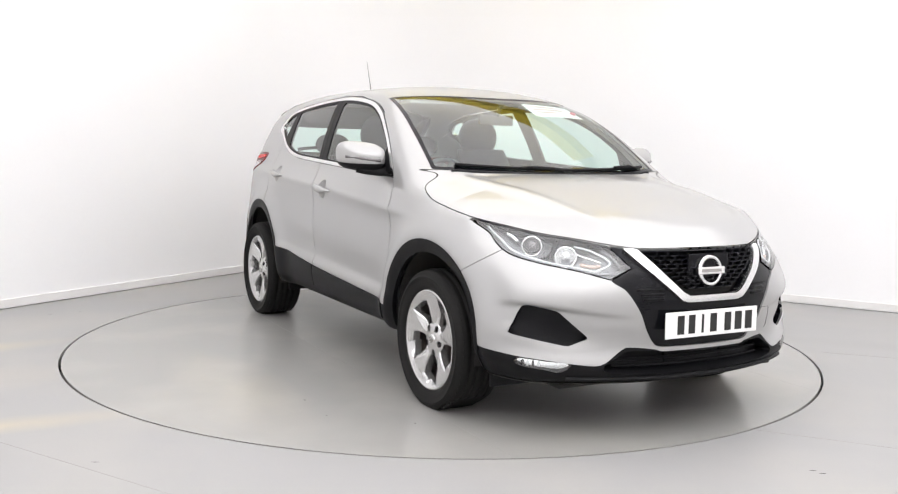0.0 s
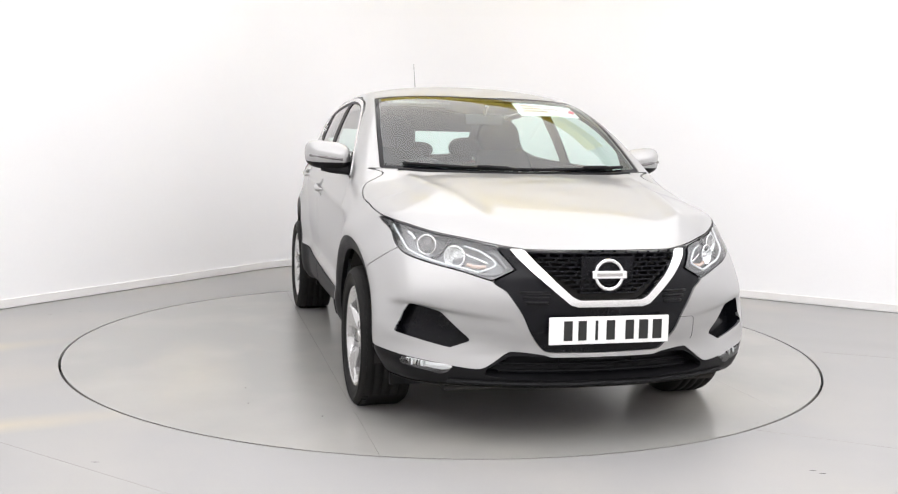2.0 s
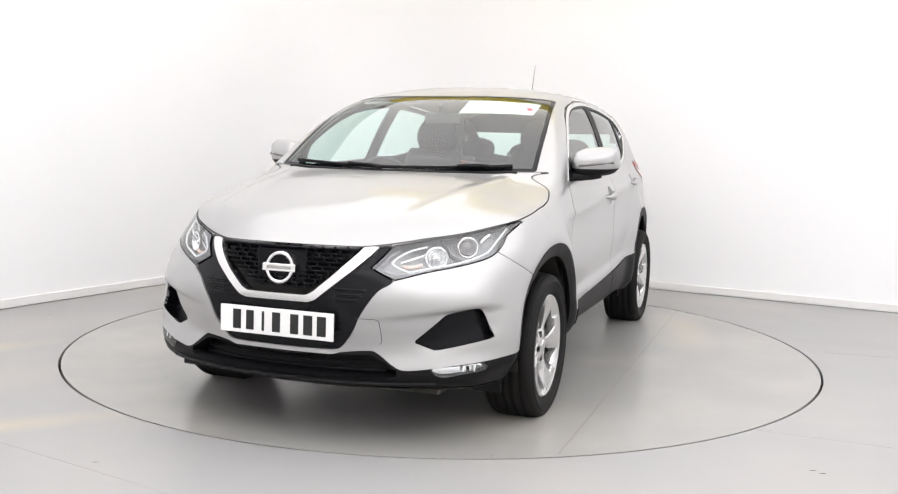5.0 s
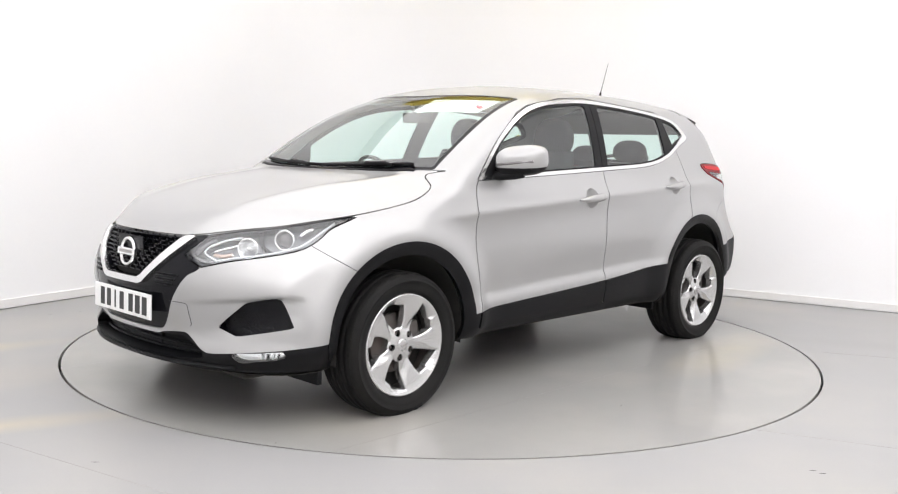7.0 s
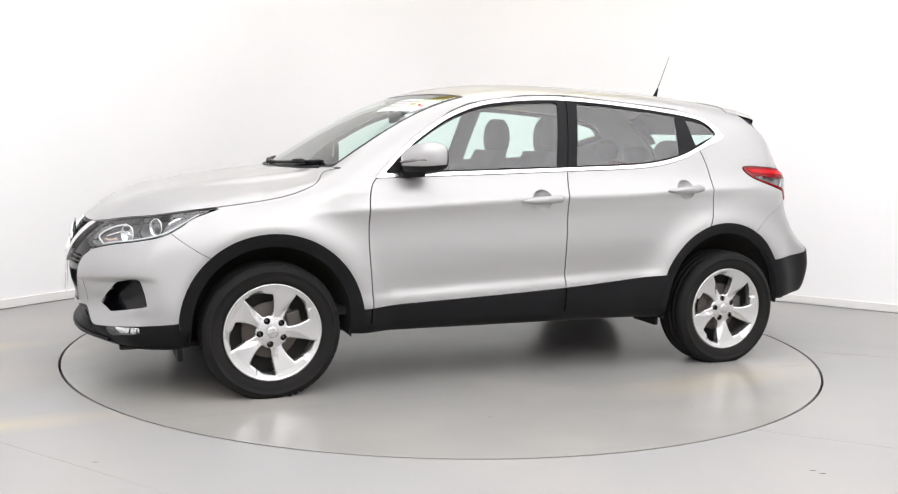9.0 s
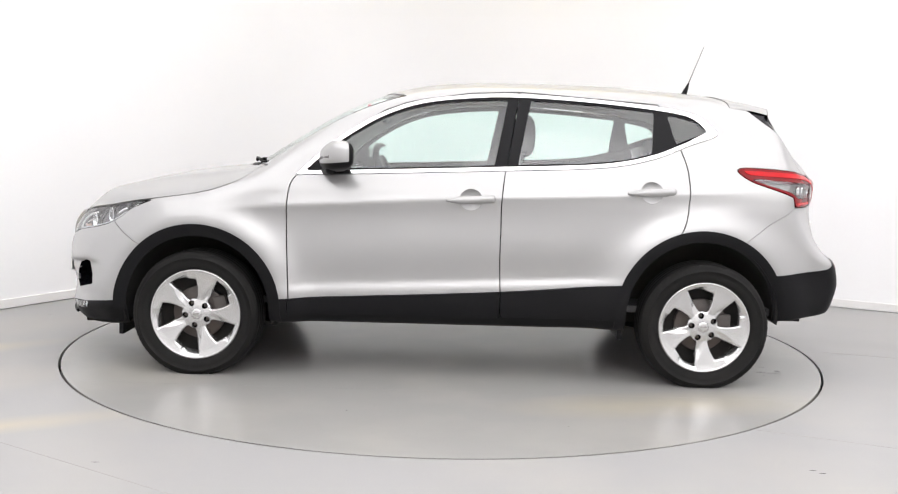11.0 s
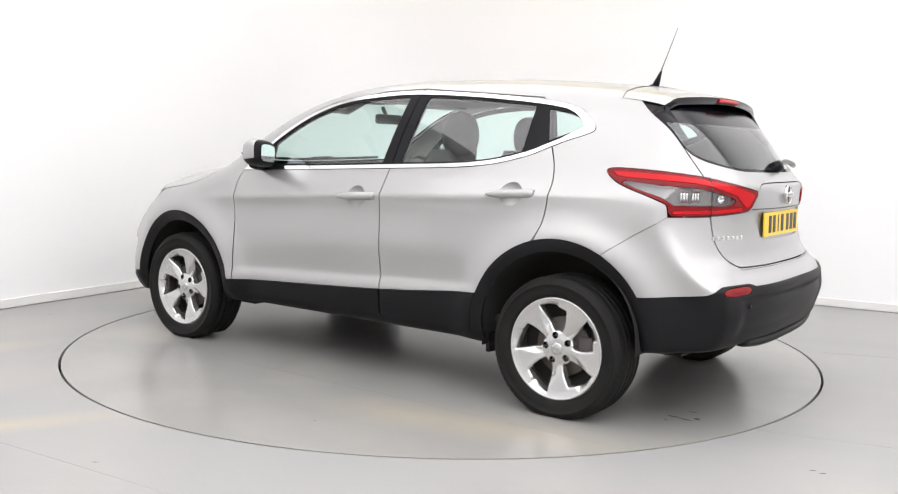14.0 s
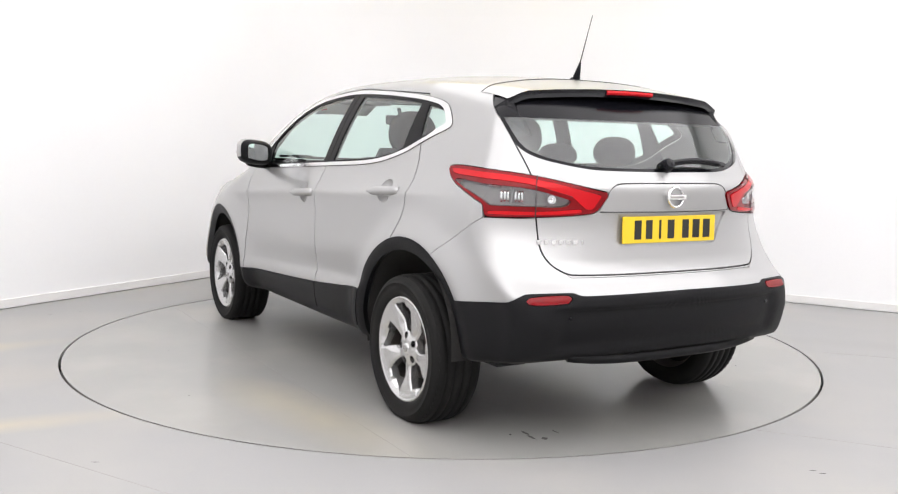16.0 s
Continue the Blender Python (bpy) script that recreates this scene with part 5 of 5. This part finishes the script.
# ---- cabin ----
def seat_back(bm, x0, z0, x1, z1, y, w, thick):
    rows = []
    for i in range(9):
        t = i / 8
        c = Vector((x0 + (x1 - x0) * t, y, z0 + (z1 - z0) * t))
        half = w * (1 - 0.28 * t ** 3) * (0.93 + 0.07 * math.sin(t * 3))
        th = thick * (1 - 0.35 * t)
        rows.append([bm.verts.new(c + Vector((dx * th, dy * half, 0))) for dx, dy in ((0.5, -1), (0.75, -0.85), (0.42, -0.5), (0.42, 0.5), (0.75, 0.85), (0.5, 1), (-0.4, 0.9), (-0.5, 0), (-0.4, -0.9))])
    for a, b in zip(rows, rows[1:]):
        for k in range(9):
            bm.faces.new((a[k], a[(k + 1) % 9], b[(k + 1) % 9], b[k]))
    bm.faces.new(rows[0][::-1])
    bm.faces.new(rows[-1])
    return bm


def pad(bm, at, size):
    got = bmesh.ops.create_uvsphere(bm, u_segments=20, v_segments=14, radius=1.0)
    for v in got["verts"]:
        q = [math.copysign(abs(c) ** 0.78, c) for c in v.co]
        v.co = Vector(at) + Vector((q[0] * size[0], q[1] * size[1] * (1 - 0.12 * max(q[2], 0)), q[2] * size[2]))
    return bm


for y in (0.36, -0.36):
    seat = part("front_seat", seat_back(bmesh.new(), -0.12, 0.55, -0.37, 1.20, y, 0.245, 0.13), CLOTH, car, "black cloth front seat", True)
    part("seat_cushion", pad(bmesh.new(), (0.10, y, 0.56), (0.26, 0.25, 0.09)), CLOTH, seat, smooth=True)
    part("headrest", pad(bmesh.new(), (-0.395, y, 1.285), (0.060, 0.142, 0.118)), CLOTH, seat, smooth=True)
    part("headrest_posts", tube(tube(bmesh.new(), (-0.36, y - 0.06, 1.13), (-0.385, y - 0.06, 1.24), 0.007), (-0.36, y + 0.06, 1.13), (-0.385, y + 0.06, 1.24), 0.007), STEEL, seat)
bench = part("rear_bench", seat_back(bmesh.new(), -0.98, 0.58, -1.22, 1.10, 0, 0.62, 0.13), CLOTH, car, "black cloth rear bench", True)
part("seat_cushion", pad(bmesh.new(), (-0.78, 0, 0.58), (0.25, 0.60, 0.09)), CLOTH, bench, smooth=True)
for y, h in ((0.36, 0.075), (0.0, 0.055), (-0.36, 0.075)):
    part("headrest", pad(bmesh.new(), (-1.235, y, 1.135 + h), (0.045, 0.13 if y else 0.11, h)), CLOTH, bench, smooth=True)
part("dashboard", pad(pad(bmesh.new(), (0.80, 0, 0.93), (0.27, 0.70, 0.12)), (0.62, 0, 0.86), (0.16, 0.68, 0.14)), CABIN, car, "dark grey dashboard", True)
part("instrument_hood", pad(bmesh.new(), (0.60, -0.36, 1.02), (0.09, 0.17, 0.055)), CABIN, car, smooth=True)
part("parcel_shelf", box(bmesh.new(), (-1.80, -0.58, 0.985), (-1.28, 0.58, 1.005), 0.004), CABIN, car)
part("cabin_floor", box(bmesh.new(), (-1.7, -0.74, 0.36), (1.0, 0.74, 0.40), 0.01), CABIN, car)
part("centre_console", box(bmesh.new(), (-0.35, -0.11, 0.42), (0.60, 0.11, 0.68), 0.03), CABIN, car)
wheel_bm = turned([(0.185, 0.0), (0.180, 0.012), (0.168, 0.012), (0.163, 0.0), (0.168, -0.012), (0.180, -0.012), (0.185, 0.0)], Vector((0.40, -0.36, 0.985)), (-0.90, 0, 0.42), 40)
m = Matrix.Translation((0.40, -0.36, 0.985)) @ Vector((-0.90, 0, 0.42)).to_track_quat("Y", "Z").to_matrix().to_4x4()
box(wheel_bm, (-0.165, -0.012, -0.018), (0.165, 0.008, 0.018), 0.004, m)
box(wheel_bm, (-0.06, -0.03, -0.055), (0.06, 0.018, 0.05), 0.012, m)
part("steering_wheel", wheel_bm, CABIN, car, "black steering wheel", True)
part("rear_view_mirror", box(tube(bmesh.new(), (0.47, 0, 1.45), (0.44, 0, 1.40), 0.012), (0.405, -0.115, 1.345), (0.435, 0.115, 1.405), 0.012), CABIN, car, "interior mirror")
part("overhead_console", box(bmesh.new(), (0.05, -0.12, 1.50), (0.30, 0.12, 1.535), 0.012), HEADLINER, car)
for y in (0.36, -0.36):
    part("sun_visor", box(bmesh.new(), (0.20, y - 0.17, 1.455), (0.36, y + 0.17, 1.470), 0.006, Matrix.Translation((0, 0, 0))), HEADLINER, car)

# price card behind the windscreen
v, f, n = [], [], 8
for i in range(n + 1):
    y = 0.160 + 0.395 * i / n
    for x in (0.625 - 0.30 * y * y, 0.450 - 0.30 * y * y):
        v.append(tuple(skin(x, y, 2, 1)[0] - np.array([0.006, 0, 0.014])))
card = mesh_object("price_card", v, [(2 * i, 2 * i + 2, 2 * i + 3, 2 * i + 1) for i in range(n)], PAPER, car, "white printed card inside the windscreen")
for r, (y0, y1) in enumerate(((0.20, 0.40), (0.20, 0.44), (0.20, 0.36))):
    pts = [Vector(skin(0.490 + 0.038 * r - 0.30 * y * y, y, 2, 1)[0]) - Vector((0.006, 0, 0.0125)) for y in np.linspace(y0, y1, 6)]
    part("print_bar", strip(pts, 0.003, 4), PINK, card, "pale pink bar")
part("print_mark", strip([Vector(skin(0.470, y, 2, 1)[0]) - Vector((0.006, 0, 0.0125)) for y in (0.505, 0.52, 0.535)], 0.010, 6), PINKRED, card, "red corner mark")


def motions():
    """The turntable turns, and the car on it."""
    walk(turntable, [(t, pose(0, 0, 0, 0, 0, a)) for t, a in TURN])
    walk(car, [(t, pose(0, 0, 0, 0, 0, a) @ pose(CAR_X, CAR_Y, 0.0)) for t, a in TURN])


motions()
